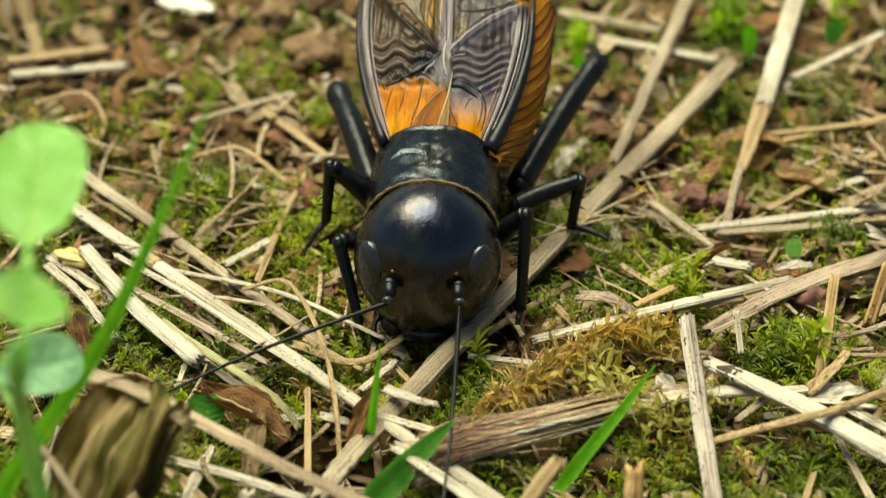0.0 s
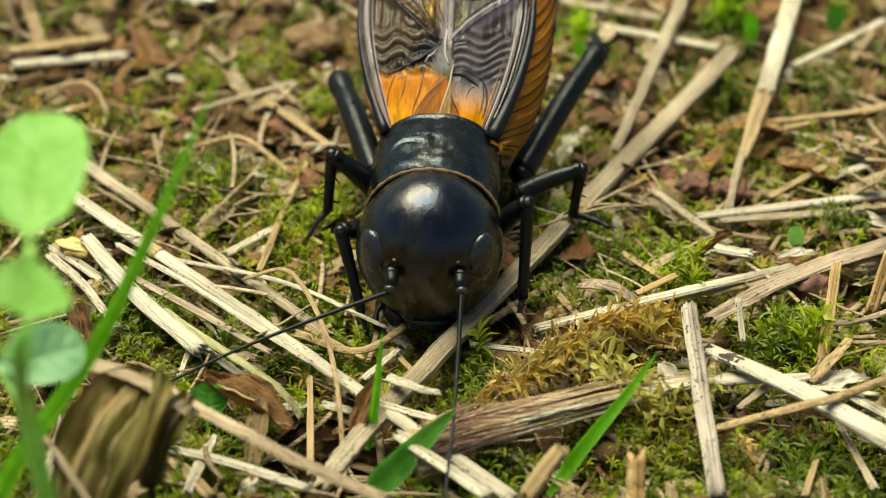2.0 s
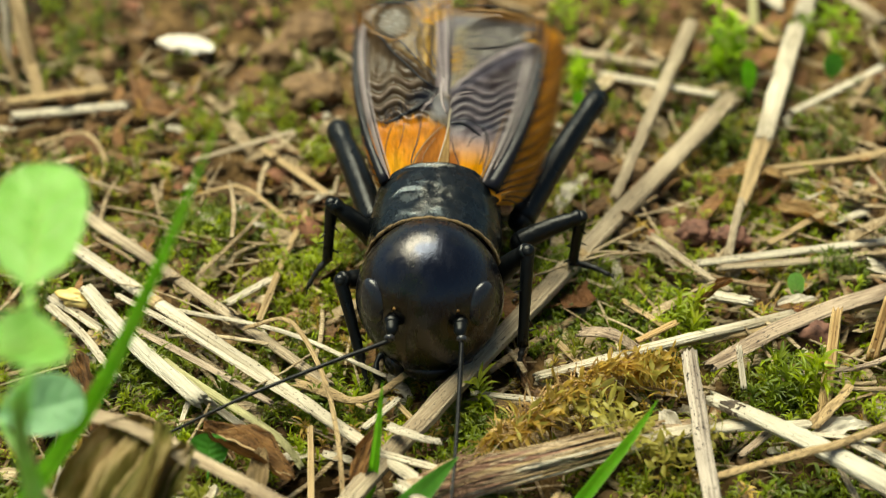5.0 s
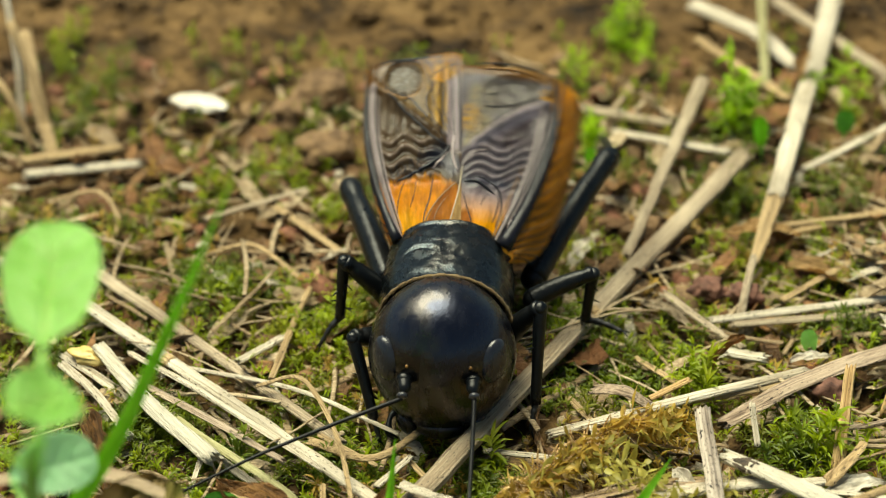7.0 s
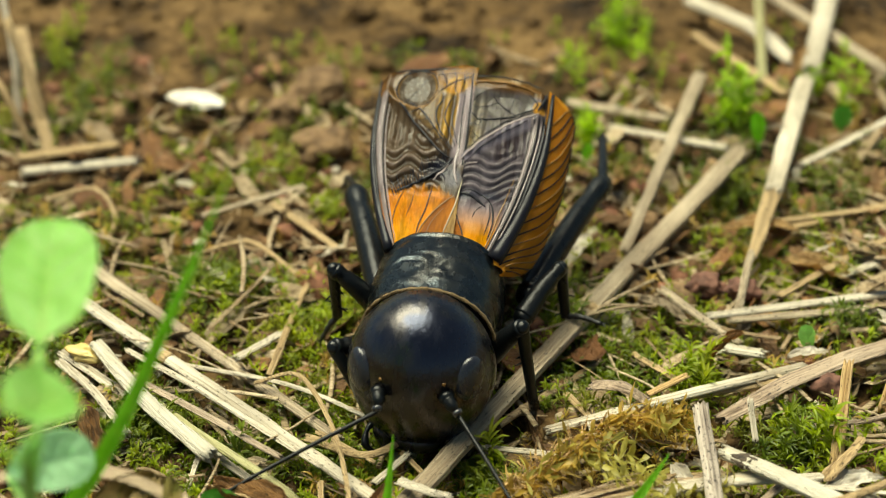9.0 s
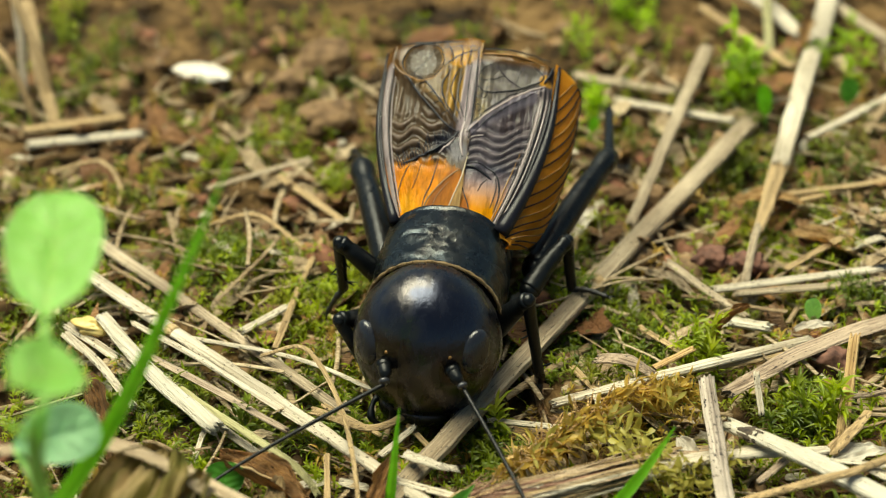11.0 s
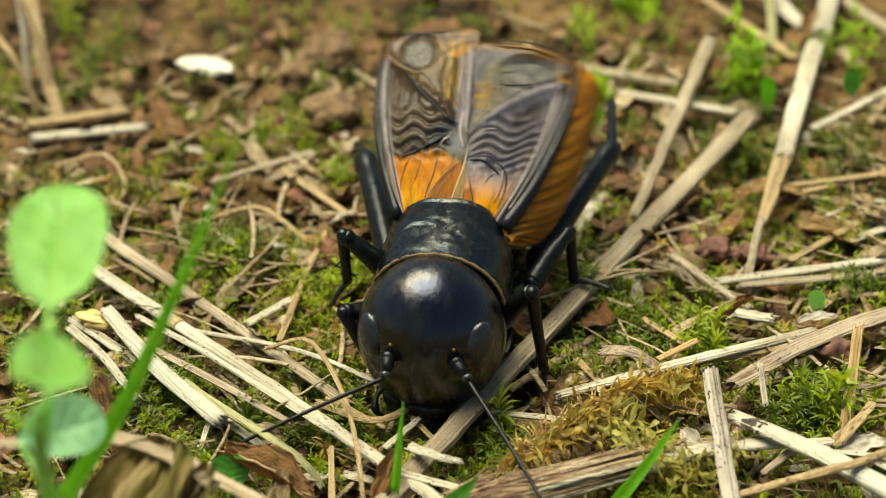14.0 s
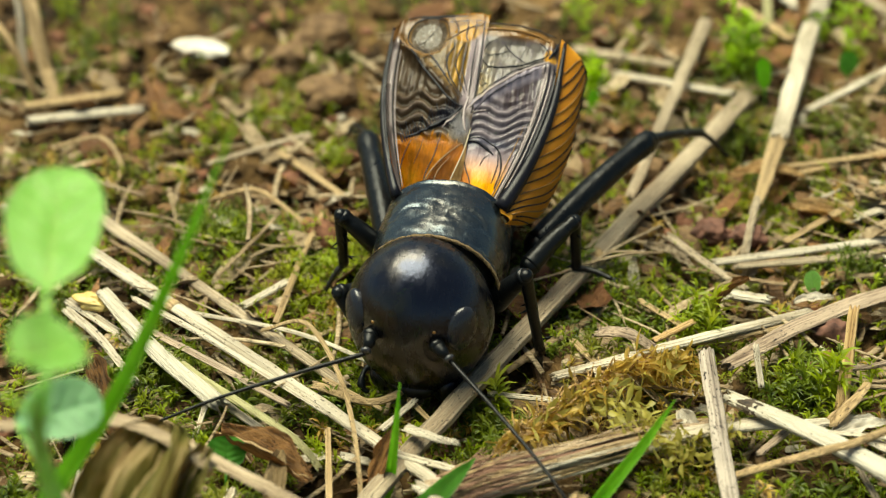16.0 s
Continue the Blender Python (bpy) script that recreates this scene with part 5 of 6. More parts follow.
# ---- moss, dead moss, crumbs and litter ----
def crumbs(label, count, seed, xr, yr, sizes, mat, name="soil_crumbs"):
    rng = np.random.default_rng(seed)
    base = bmesh.new()
    bmesh.ops.create_icosphere(base, subdivisions=2, radius=1)
    bv, bf = np.array([v.co[:] for v in base.verts]), [[v.index for v in f.verts] for f in base.faces]
    base.free()
    verts, faces = [], []
    for _ in range(count):
        x, y = rng.uniform(*xr), rng.uniform(*yr)
        s = sizes[0] + (sizes[1] - sizes[0]) * rng.uniform() ** 3
        o = rng.uniform(-50, 50, 3)
        k = np.array([1 + 0.7 * noise.noise(Vector(v * 1.3 + o)) + 0.3 * noise.noise(Vector(v * 3.1 + o)) for v in bv])
        p = bv * k[:, None] * s * np.array((1, 1, 0.7)) * rng.uniform(0.7, 1.3, 3) + (x, y, ground_height(x, y) + 0.25 * s)
        off = len(verts)
        verts += list(p)
        faces += [[i + off for i in f] for f in bf]
    return tagged(sheet_object(name, verts, faces, mat), label, "soil", kind="stuff")


crumbs("crumbly brown soil lumps between moss and straw", 900, 11, (-32, 34), (-14, 50), (0.15, 0.75), crumb_soil)
crumbs("fine brown soil grains", 1500, 12, (-30, 32), (-14, 46), (0.08, 0.3), crumb_soil, "soil_grains")
crumbs("rust-brown plant and soil crumbs", 330, 13, (-26, 28), (-6, 34), (0.15, 0.8), rust_crumb, "rust_crumbs")
crumbs("tan plant and soil crumbs", 380, 14, (-26, 28), (-8, 34), (0.15, 0.8), tan_crumb, "tan_crumbs")


def litter(label, count, seed, xr, yr, length, r, mat, lift=0.5):
    """Many thin dry bits lying criss-cross."""
    rng = np.random.default_rng(seed)
    verts, faces = [], []
    for _ in range(count):
        x, y = rng.uniform(*xr), rng.uniform(*yr)
        a, ln = rng.uniform(0, math.pi), rng.uniform(*length)
        rad, tilt = rng.uniform(*r), rng.normal(0, 0.10)
        if rng.uniform() > 1.6 - y / 22:
            continue
        z = ground_height(x, y) + 0.12 + lift * rng.uniform() ** 2
        if math.hypot(x + 0.6, y + 0.3) < 4.5:
            z = min(z, 0.15)
        way, side = np.array((math.cos(a), math.sin(a), tilt)), np.array((-math.sin(a), math.cos(a), 0))
        bow, flat = rng.normal(0, 0.045) * ln, rng.uniform(0.25, 0.8)
        k0, n = len(verts), 6
        for i in range(n + 1):
            s = i / n - 0.5
            p = np.array((x, y, z)) + way * ln * s + side * bow * (0.25 - s * s) * 4 + np.array((0, 0, 0.04 * math.sin(7 * s + x)))
            rr = rad * (1 - 0.5 * abs(s) ** 2)
            for q in range(6):
                b = q * math.pi / 3
                verts.append(p + side * math.cos(b) * rr + np.array((0, 0, 1)) * math.sin(b) * rr * flat)
        for i in range(n):
            for q in range(6):
                faces.append((k0 + i * 6 + q, k0 + i * 6 + (q + 1) % 6, k0 + (i + 1) * 6 + (q + 1) % 6, k0 + (i + 1) * 6 + q))
        faces.append(tuple(k0 + q for q in range(6)))
        faces.append(tuple(k0 + n * 6 + q for q in range(5, -1, -1)))
    return tagged(sheet_object("dry_litter", verts, faces, mat), label, "litter", kind="stuff")


litter("thin dry grass bits lying criss-cross", 380, 21, (-30, 32), (-13, 28), (1.5, 8), (0.05, 0.24), litter_straw)
litter("sparse dry grass bits on bare soil", 170, 22, (-32, 34), (24, 50), (1.5, 7), (0.08, 0.22), litter_straw)
litter("short brown plant fibres", 760, 23, (-28, 30), (-13, 36), (0.6, 3), (0.03, 0.14), litter_straw, 0.7)
litter("thin pale fibres lying on top of the moss", 330, 24, (-22, 26), (-14, 14), (1.2, 6), (0.04, 0.15), litter_straw, 1.7)


def flakes(label, count, seed, xr, yr, size, mat, lift=0.8):
    """Torn scraps of dry leaf, each a bent uneven sheet with two sides."""
    rng = np.random.default_rng(seed)
    verts, faces = [], []
    for _ in range(count):
        x, y = rng.uniform(*xr), rng.uniform(*yr)
        if rng.uniform() > 1.6 - y / 24:
            continue
        a, s = rng.uniform(0, 2 * math.pi), rng.uniform(*size)
        out, side = np.array((math.cos(a), math.sin(a), rng.normal(0, 0.35))), np.array((-math.sin(a), math.cos(a), rng.normal(0, 0.35)))
        centre = np.array((x, y, ground_height(x, y) + 0.15 + lift * rng.uniform() ** 2))
        k, n = len(verts), 4
        for i in range(n + 1):
            for j in range(4):
                u, v = i / n - 0.5, j / 3 - 0.5
                edge = 1 + rng.normal(0, 0.12)
                verts.append(centre + out * u * s * 2.2 * edge + side * v * s * edge * (1 - 1.6 * u * u) + np.array((0, 0, 1)) * s * (0.5 * v * v * 2 + rng.normal(0, 0.04)))
        faces += [(k + i * 4 + j, k + i * 4 + j + 1, k + i * 4 + j + 5, k + i * 4 + j + 4) for i in range(n) for j in range(3)]
    ob = tagged(sheet_object("leaf_scraps", verts, faces, mat), label, "litter", kind="stuff")
    thick = ob.modifiers.new("thickness", "SOLIDIFY")
    thick.thickness = 0.00004
    return ob


flakes("torn tan scraps of dry leaf among moss", 430, 31, (-26, 28), (-14, 30), (0.3, 1.1), litter_straw)
flakes("torn brown scraps of dead leaf among moss", 900, 32, (-26, 28), (-14, 34), (0.3, 0.9), brown_litter, 0.6)

flakes("rust-brown torn leaf scraps over the humus", 130, 34, (-24, 27), (2, 32), (0.5, 1.4), rust_litter, 0.9)

moss_patch("cushion of bright yellow-green moss shoots", (15.7, 26.8), (0.8, 3.2), 9, sprig_green, 100, 2.3)
moss_patch("cushion of bright yellow-green moss shoots", (15.2, 25.7), (0.8, 3.2), 8, sprig_green, 101, 2.3)
moss_patch("cushion of bright yellow-green moss shoots", (21.7, 29.4), (1.9, 2.7), 15, sprig_green, 102, 1.8)
moss_patch("cushion of bright yellow-green moss shoots", (11.4, 32.3), (1.0, 2.1), 5, sprig_green, 103, 1.8)
moss_patch("cushion of bright yellow-green moss shoots", (-6.5, 16.6), (1.0, 1.6), 26, moss_green, 104, 1.0)
moss_patch("cushion of bright yellow-green moss shoots", (-10.4, 21.3), (1.2, 1.8), 24, moss_green, 105, 1.0)
moss_patch("cushion of bright yellow-green moss shoots", (-12.7, 20.7), (0.9, 1.7), 17, moss_green, 106, 1.0)
moss_patch("low green moss between straws, darkened as in shade", (-12.3, 10.1), (3.6, 3.5), 121, moss_shaded, 107, 1.0)
moss_patch("low green moss between straws, darkened as in shade", (-3.9, 8.7), (2.2, 2.9), 44, moss_shaded, 108, 0.9)
moss_patch("cushion of bright yellow-green moss shoots", (-7.1, 6.3), (2.4, 2.3), 55, moss_green, 109, 1.0)
moss_patch("low green moss between straws, darkened as in shade", (-13.5, -1.0), (2.3, 2.5), 132, moss_shaded, 110, 1.3)
moss_patch("cushion of bright yellow-green moss shoots", (7.2, 23.7), (1.2, 1.8), 13, sprig_green, 111, 1.7)
moss_patch("cushion of bright yellow-green moss shoots", (10.0, 35.9), (1.5, 2.9), 13, sprig_green, 112, 2.0)
moss_patch("cushion of bright yellow-green moss shoots", (-22.8, 36.0), (1.3, 3.7), 15, moss_green, 113, 1.4)
moss_patch("cushion of bright yellow-green moss shoots", (7.4, 31.1), (1.0, 2.0), 6, sprig_green, 114, 1.7)
moss_patch("low green moss between straws, darkened as in shade", (-20.3, 29.8), (2.3, 4.8), 55, moss_shaded, 115, 1.0)
moss_patch("cushion of bright yellow-green moss shoots", (-9.1, 20.9), (1.5, 2.1), 26, moss_green, 116, 1.0)
moss_patch("low green moss between straws, darkened as in shade", (19.8, 19.0), (3.9, 5.2), 66, moss_shaded, 117, 1.0)
moss_patch("low green moss between straws, darkened as in shade", (14.7, 19.0), (1.8, 4.0), 66, moss_shaded, 118, 1.0)
moss_patch("low green moss between straws, darkened as in shade", (7.2, 2.7), (3.4, 3.1), 154, moss_shaded, 119, 1.0)
moss_patch("low green moss between straws, darkened as in shade", (5.8, 5.9), (1.9, 2.3), 66, moss_shaded, 120, 1.0)
moss_patch("cushion of bright yellow-green moss shoots", (10.9, 2.7), (1.3, 2.7), 24, moss_green, 121, 1.4)
moss_patch("low green moss between straws, darkened as in shade", (14.9, -2.2), (3.0, 2.9), 66, moss_shaded, 122, 1.4)
moss_patch("cushion of bright yellow-green moss shoots", (17.8, -3.0), (2.0, 3.2), 33, moss_green, 123, 1.2)
moss_patch("low green moss between straws, darkened as in shade", (1.1, -4.6), (2.2, 2.3), 99, moss_shaded, 124, 1.1)
moss_patch("low green moss between straws, darkened as in shade", (15.5, -10.0), (3.7, 2.8), 121, moss_shaded, 125, 1.5)
moss_patch("low green moss between straws, darkened as in shade", (9.2, -10.7), (3.2, 2.1), 66, moss_shaded, 126, 1.3)
moss_patch("low green moss between straws, darkened as in shade", (2.2, -10.0), (2.1, 2.1), 88, moss_shaded, 127, 1.2)
moss_patch("low green moss between straws, darkened as in shade", (-5.6, -3.0), (3.0, 2.4), 110, moss_shaded, 128, 1.0)
moss_patch("low green moss between straws, darkened as in shade", (-10.1, -10.0), (3.0, 2.1), 110, moss_shaded, 129, 1.2)
moss_patch("low green moss between straws, darkened as in shade", (-17.4, -9.7), (2.1, 3.2), 132, moss_shaded, 130, 1.4)
moss_patch("dead golden-brown moss with curled leaves", (7.8, -3.0), (3.2, 2.4), 14, moss_dead, 131, 1.3)
moss_patch("dead golden-brown moss with curled leaves", (8.8, -6.8), (2.2, 2.2), 10, moss_dead, 132, 1.3)
moss_patch("low green moss between straws, darkened as in shade", (-9.0, -3.0), (2.2, 2.0), 77, moss_shaded, 133, 1.2)
moss_patch("low green moss between straws, darkened as in shade", (17.9, 6.3), (2.4, 1.9), 55, moss_shaded, 134, 1.0)
moss_patch("low green moss between straws, darkened as in shade", (-0.6, -3.0), (2.0, 1.6), 66, moss_shaded, 135, 0.8)
moss_patch("low green moss between straws, darkened as in shade", (5.4, 9.2), (1.6, 2.5), 55, moss_shaded, 136, 0.9)
moss_patch("low green moss between straws, darkened as in shade", (-16.8, 15.2), (3.5, 2.7), 66, moss_shaded, 137, 0.8)
moss_patch("low green moss between straws, darkened as in shade", (-19.6, 7.3), (2.7, 3.9), 66, moss_shaded, 138, 1.0)
moss_patch("low green moss between straws, darkened as in shade", (-2.2, 3.6), (3.2, 3.6), 88, moss_shaded, 139, 0.5)
moss_patch("low green moss between straws, darkened as in shade", (-7.2, 0.2), (3.1, 2.5), 88, moss_shaded, 140, 0.9)
moss_patch("cushion of bright yellow-green moss shoots", (14.4, -1.9), (0.7, 0.9), 8, moss_green, 141, 1.9)
moss_patch("cushion of bright yellow-green moss shoots", (16.0, -3.4), (0.5, 1.0), 7, moss_green, 142, 2.3)
moss_patch("cushion of bright yellow-green moss shoots", (11.5, 1.9), (0.5, 1.2), 6, moss_green, 143, 2.1)
moss_patch("cushion of bright yellow-green moss shoots", (1.4, -3.4), (0.5, 0.8), 6, moss_green, 144, 1.8)


# one loose carpet of shoots wherever the damp ground lets moss grow
def moss_carpet(label, count, seed, mat, xr, yr, want, tall=0.9):
    rng = np.random.default_rng(seed)
    places = []
    while len(places) < count:
        x, y = rng.uniform(*xr), rng.uniform(*yr)
        if noise.noise((x * 0.16, y * 0.16, seed)) + rng.normal(0, 0.12) > want and rng.uniform() < min(1.0, 1.5 - y / 32):
            places.append((x, y, ground_height(x, y) - 0.1, tall * rng.uniform(0.5, 1.2)))
    verts, faces = blades(rng, places, 15, 0.60, 0.056, 1.2, (0.2, 1.15))
    return tagged(sheet_object("moss", verts, faces, mat, False), label, "moss", kind="stuff")


moss_carpet("loose carpet of green moss among litter", 1900, 61, moss_shaded, (-27, 29), (-15, 34), 0.0)
moss_carpet("scattered bright yellow-green moss shoots", 1100, 62, moss_green, (-27, 29), (-15, 38), 0.02)
moss_carpet("vivid yellow-green moss between straws", 1300, 64, moss_green, (-22, 2), (-14, 11), -0.25, 0.85)
moss_carpet("olive moss between straws and humus", 1000, 65, moss_green, (2, 26), (-14, 14), -0.12, 0.85)
moss_carpet("scattered dead golden moss shoots", 500, 63, moss_dead, (-24, 27), (-15, 30), 0.15)
flakes("pale papery flecks among the litter", 170, 33, (-24, 27), (-14, 26), (0.2, 0.8), straw_pale, 0.9)


# ---- dead leaves, husks, chips and clods ----
def dead_leaf(label, base, tip, width, mat, curl=1.2, seed=1.0, pleats=0.0):
    """A crumpled dry leaf that curls over along its length."""
    base, tip = Vector(base), Vector(tip)
    way = tip - base
    turn = way.to_track_quat("X", "Z").to_matrix().to_4x4()
    ln = way.length
    bm = bmesh.new()
    rows = []
    for i in range(25):
        s = i / 24
        r = width * math.sin(math.pi * (0.06 + 0.88 * s)) ** 0.7 * (1 + 0.5 * noise.noise((s * 4, seed * 3, 0)))
        row = []
        for j in range(31):
            k = j / 15 - 1
            a = k * curl
            y, z = math.sin(a) / max(curl, 0.2) * r, (1 - math.cos(a)) / max(curl, 0.2) * r
            n = noise.noise((s * 3.2, k * 1.6, seed)) * 0.5 * width + noise.noise((s * 9, k * 4, seed)) * 0.2 * width
            n = n * (0.5 if pleats else 1) + pleats * width * (math.sin(k * 9 + 1.2 * s + seed) + 0.6 * math.sin(k * 21 + seed + 2 * s))
            row.append(bm.verts.new((s * ln, y, z + n + 0.1 * ln * math.sin(s * math.pi))))
        rows.append(row)
    for a, b in zip(rows, rows[1:]):
        for k in range(30):
            bm.faces.new((a[k], a[k + 1], b[k + 1], b[k]))
    bmesh.ops.solidify(bm, geom=bm.faces[:], thickness=0.05)
    spine = [row[15].co + Vector((0, 0, 0.04)) for row in rows]
    ob = tagged(new("dead_leaf", mesh_of("dead_leaf", bm, mat)), label, "dead leaf", "dead leaves")
    ob.matrix_world = Matrix.Translation(base * MM) @ turn
    if width > 0.9:
        rib = bmesh.new()
        tube(rib, spine, [(0.05 if pleats else 0.10) * width ** 0.5 * (1 - 0.03 * i) for i in range(25)], 6, 0.6)
        part("midrib", rib, straw_tan, ob, "raised tan midrib")
    return ob


dead_leaf("curled orange-brown dead leaf in the hollow", (-10.4, -6.2, 1.2), (-6.4, -8.9, 0.8), 1.1, rust_leaf, 1.5, seed=2.0)
dead_leaf("small rust-brown leaf scrap standing against a straw", (-2.7, -7.2, 2.2), (-3.9, -9.4, 0.3), 0.5, rust_leaf, 1.2, seed=3.0)
dead_leaf("crumpled olive-brown withered leaf with deep pleats", (-11.1, -12.4, 6.9), (-13.6, -18.2, 3.4), 2.2, withered_leaf, 0.9, seed=4.0, pleats=0.11)
dead_leaf("dark withered leaf tip hanging from a dry strip", (-9.7, -13.2, 6.4), (-11.2, -16.2, 4.2), 1.0, withered_leaf, 1.4, seed=15.0, pleats=0.14)
straw("dry_leaf_strip", [(-17.6, -13.9, 8.2), (-15.2, -13.0, 7.6), (-13.0, -12.7, 7.3), (-11.2, -13.2, 6.8), (-9.6, -13.9, 6.0)], 0.30, 0.34, husk_brown, "brown dry leaf strip looping above the litter")
straw("bent_stem", [(-16.4, -14.2, 7.6), (-15.0, -15.6, 6.4), (-13.2, -17.4, 4.6), (-11.6, -19.2, 2.2)], 0.17, 0.15, husk_brown, "brown dry stem hanging down before the withered leaf")
dead_leaf("brown dead leaf scrap below the seedling", (-16.4, -1.4, 1.6), (-15.0, -5.4, 0.4), 0.8, brown_leaf, 1.3, seed=6.0)
dead_leaf("tan fibrous leaf strip hanging in the hollow", (-7.6, -8.0, 1.8), (-7.9, -11.2, 0.2), 0.55, straw_tan, 1.0, seed=7.0)
dead_leaf("thin upturned orange-brown leaf scrap", (11.6, 2.6, 0.6), (13.1, 2.5, 2.6), 0.42, rust_leaf, 1.4, seed=8.0)
dead_leaf("pale torn leaf scrap under the straw", (8.9, 8.4, 0.5), (11.2, 6.2, 0.4), 0.4, straw_grey, 0.8, seed=9.0)
dead_leaf("tan papery leaf scrap on moss", (16.2, 11.2, 0.6), (19.6, 9.4, 0.5), 0.8, straw_orange, 0.8, seed=10.0)
dead_leaf("tan papery leaf scrap on soil", (13.6, 14.4, 0.5), (17.4, 14.0, 0.6), 0.6, straw_orange, 0.8, seed=11.0)

# the frayed root husk: a swollen stalk base wrapped in loose fibres
husk = thing("stalk_husk", "frayed brown stalk base wrapped in loose fibres", "dry stalk", at=(-0.9, -10.0, 0.8))
bm = bmesh.new()
line = smooth_line([(-0.6, -0.5, 0), (1.6, 0.5, 0.25), (4.6, 1.4, 0.45), (9.5, 3.4, 0.3), (13.0, 4.6, -0.1)], 40)
tube(bm, line, [1.0 + 0.12 * math.sin(i * 0.9) - 0.017 * i for i in range(41)], 40, 0.75, ridge=0.07)
part("stalk", bm, husk_brown, husk)
rng = random.Random(8)
# torn leaf bases wrapped lengthwise round the stalk
for i in range(34):
    a = rng.uniform(-0.3, math.pi + 0.3)
    s, long = rng.randrange(0, 16), rng.randrange(10, 26)
    pts = []
    for k in range(6):
        q = line[min(40, s + k * long // 5)]
        r = 1.04 - 0.015 * (s + k * long / 5) + 0.03 * math.sin(k * 2 + i)
        b = a + 0.05 * k * math.sin(i)
        pts.append(q + Vector((-0.35 * math.cos(b), 0.93 * math.cos(b), 0.78 * math.sin(b))) * r)
    bm = bmesh.new()
    wide = rng.uniform(0.08, 0.2)
    tube(bm, smooth_line(pts, 18), [wide * math.sin(math.pi * (0.08 + 0.84 * k / 18)) ** 0.5 for k in range(19)], 8, 0.45)
    part("wrap", bm, (husk_red if s < 8 else husk_brown, straw_tan, straw_pale)[0 if i % 3 == 0 else (1 if i % 3 == 1 else 2)] if s > 5 else (husk_red, husk_red, husk_brown)[i % 3], husk)
for i in range(90):
    s = rng.randrange(0, 9) if i > 40 else rng.randrange(1, 26)
    a = rng.uniform(-0.3, math.pi + 0.3)
    r = 1.08 - 0.015 * s
    pts = []
    for k in range(5):
        q = line[min(40, s + k * 2)]
        lift = 0.06 + (0.06 * k * k * rng.uniform(0.1, 1.0) if i % 3 == 0 or i > 60 else 0.02 * k)
        pts.append(q + Vector((-0.35 * math.cos(a), 0.93 * math.cos(a), 0.78 * math.sin(a))) * (r + lift - 0.02 * k))
    bm = bmesh.new()
    tube(bm, smooth_line(pts, 10), [0.06 - 0.005 * k for k in range(11)], 5, 0.5)
    part("fibre", bm, (husk_red if s < 9 else husk_brown) if i % 4 else straw_tan, husk)


# golden dead moss strand: a knobbly stem with many curled leaflets
def dead_strand(label, points, seed, count=130, mat=None, broad=1.0, rope=0.35):
    rng = np.random.default_rng(seed)
    line = smooth_line(points, 40)
    verts, faces = [], []
    for _ in range(count):
        at = rng.integers(0, 40)
        q, ahead = np.array(line[at]), np.array((line[at + 1] - line[at]).normalized())
        for _ in range(4):
            # a keeled ribbon that bends away from the stem in an arc
            p = q + rng.normal(0, rope, 3) * (1, 1, 0.6)
            out = rng.normal(0, 1, 3)
            way, bend = ahead * rng.uniform(-0.2, 1.2) + out * 0.7, rng.normal(0, 1, 3) - np.array((0, 0, 0.5))
            way, step = way / np.linalg.norm(way), rng.uniform(0.10, 0.24)
            wide = np.cross(way, bend)
            wide = wide / np.linalg.norm(wide) * rng.uniform(0.06, 0.15) * broad
            keel = np.cross(wide, way) * 0.5
            k = len(verts)
            for i in range(7):
                w = (0.55 + 0.45 * math.sin(i * 1.1 + k)) * (1 - (i / 6) ** 4) + 0.04
                verts += [p - wide * w, p + keel * w, p + wide * w]
                p = p + way * step
                way = way + bend * 0.22 + keel * 1.6 * math.sin(i * 1.9 + k)
                way = way / np.linalg.norm(way)
            for i in range(6):
                a = k + 3 * i
                faces += [(a, a + 1, a + 4, a + 3), (a + 1, a + 2, a + 5, a + 4)]
    return tagged(sheet_object("dead_moss", verts, faces, mat or moss_dead), label, "moss", kind="stuff")


dead_strand("golden-brown dead moss strand with curled leaflets", [(1.6, -7.3, 1.2), (3.4, -6.3, 1.5), (5.2, -4.9, 2.1), (7.4, -3.2, 2.2), (9.9, -2.3, 1.8)], 71, 80, None, 1.3, 0.26)
dead_strand("tuft of yellowed dead moss beside a mouldy stem", [(7.0, -3.2, 1.2), (8.6, -2.6, 1.6), (10.0, -2.6, 1.5)], 72, 26, None, 1.3, 0.42)
dead_strand("yellow-green dying moss around a mouldy stem", [(7.0, -5.4, 1.2), (8.4, -6.8, 1.5), (9.8, -8.0, 1.3), (11.6, -5.4, 1.4)], 73, 30, moss_pale, 1.2, 0.5)
dead_strand("pale yellow leaflets hanging in dead moss", [(2.6, -6.9, 1.4), (5.2, -4.9, 1.9), (9.9, -2.4, 1.6)], 74, 16, moss_pale, 1.2, 0.3)
dead_strand("pale yellow-green leaflets hanging over the husk", [(5.4, -4.8, 1.6), (7.4, -6.2, 1.8), (9.2, -8.8, 1.2)], 75, 26, moss_pale, 1.3, 0.5)
dead_strand("brown dead moss stem bared of leaflets", [(2.0, -7.0, 1.7), (3.6, -5.9, 1.8), (5.6, -4.4, 2.1), (8.0, -2.6, 2.0)], 76, 60, straw_orange, 0.5, 0.16)


def chip(name, label, category, centre, size, mat, turn=0.0, seed=1.0, rough=0.45):
    bm = bmesh.new()
    lump(bm, (0, 0, 0), size, rough, seed * 7.7, 4)
    ob = tagged(new(name, mesh_of(name, bm, mat)), label, category)
    ob.matrix_world = Matrix.Translation(Vector(centre) * MM) @ pose(0, 0, 0, 0, 0, turn)
    return ob


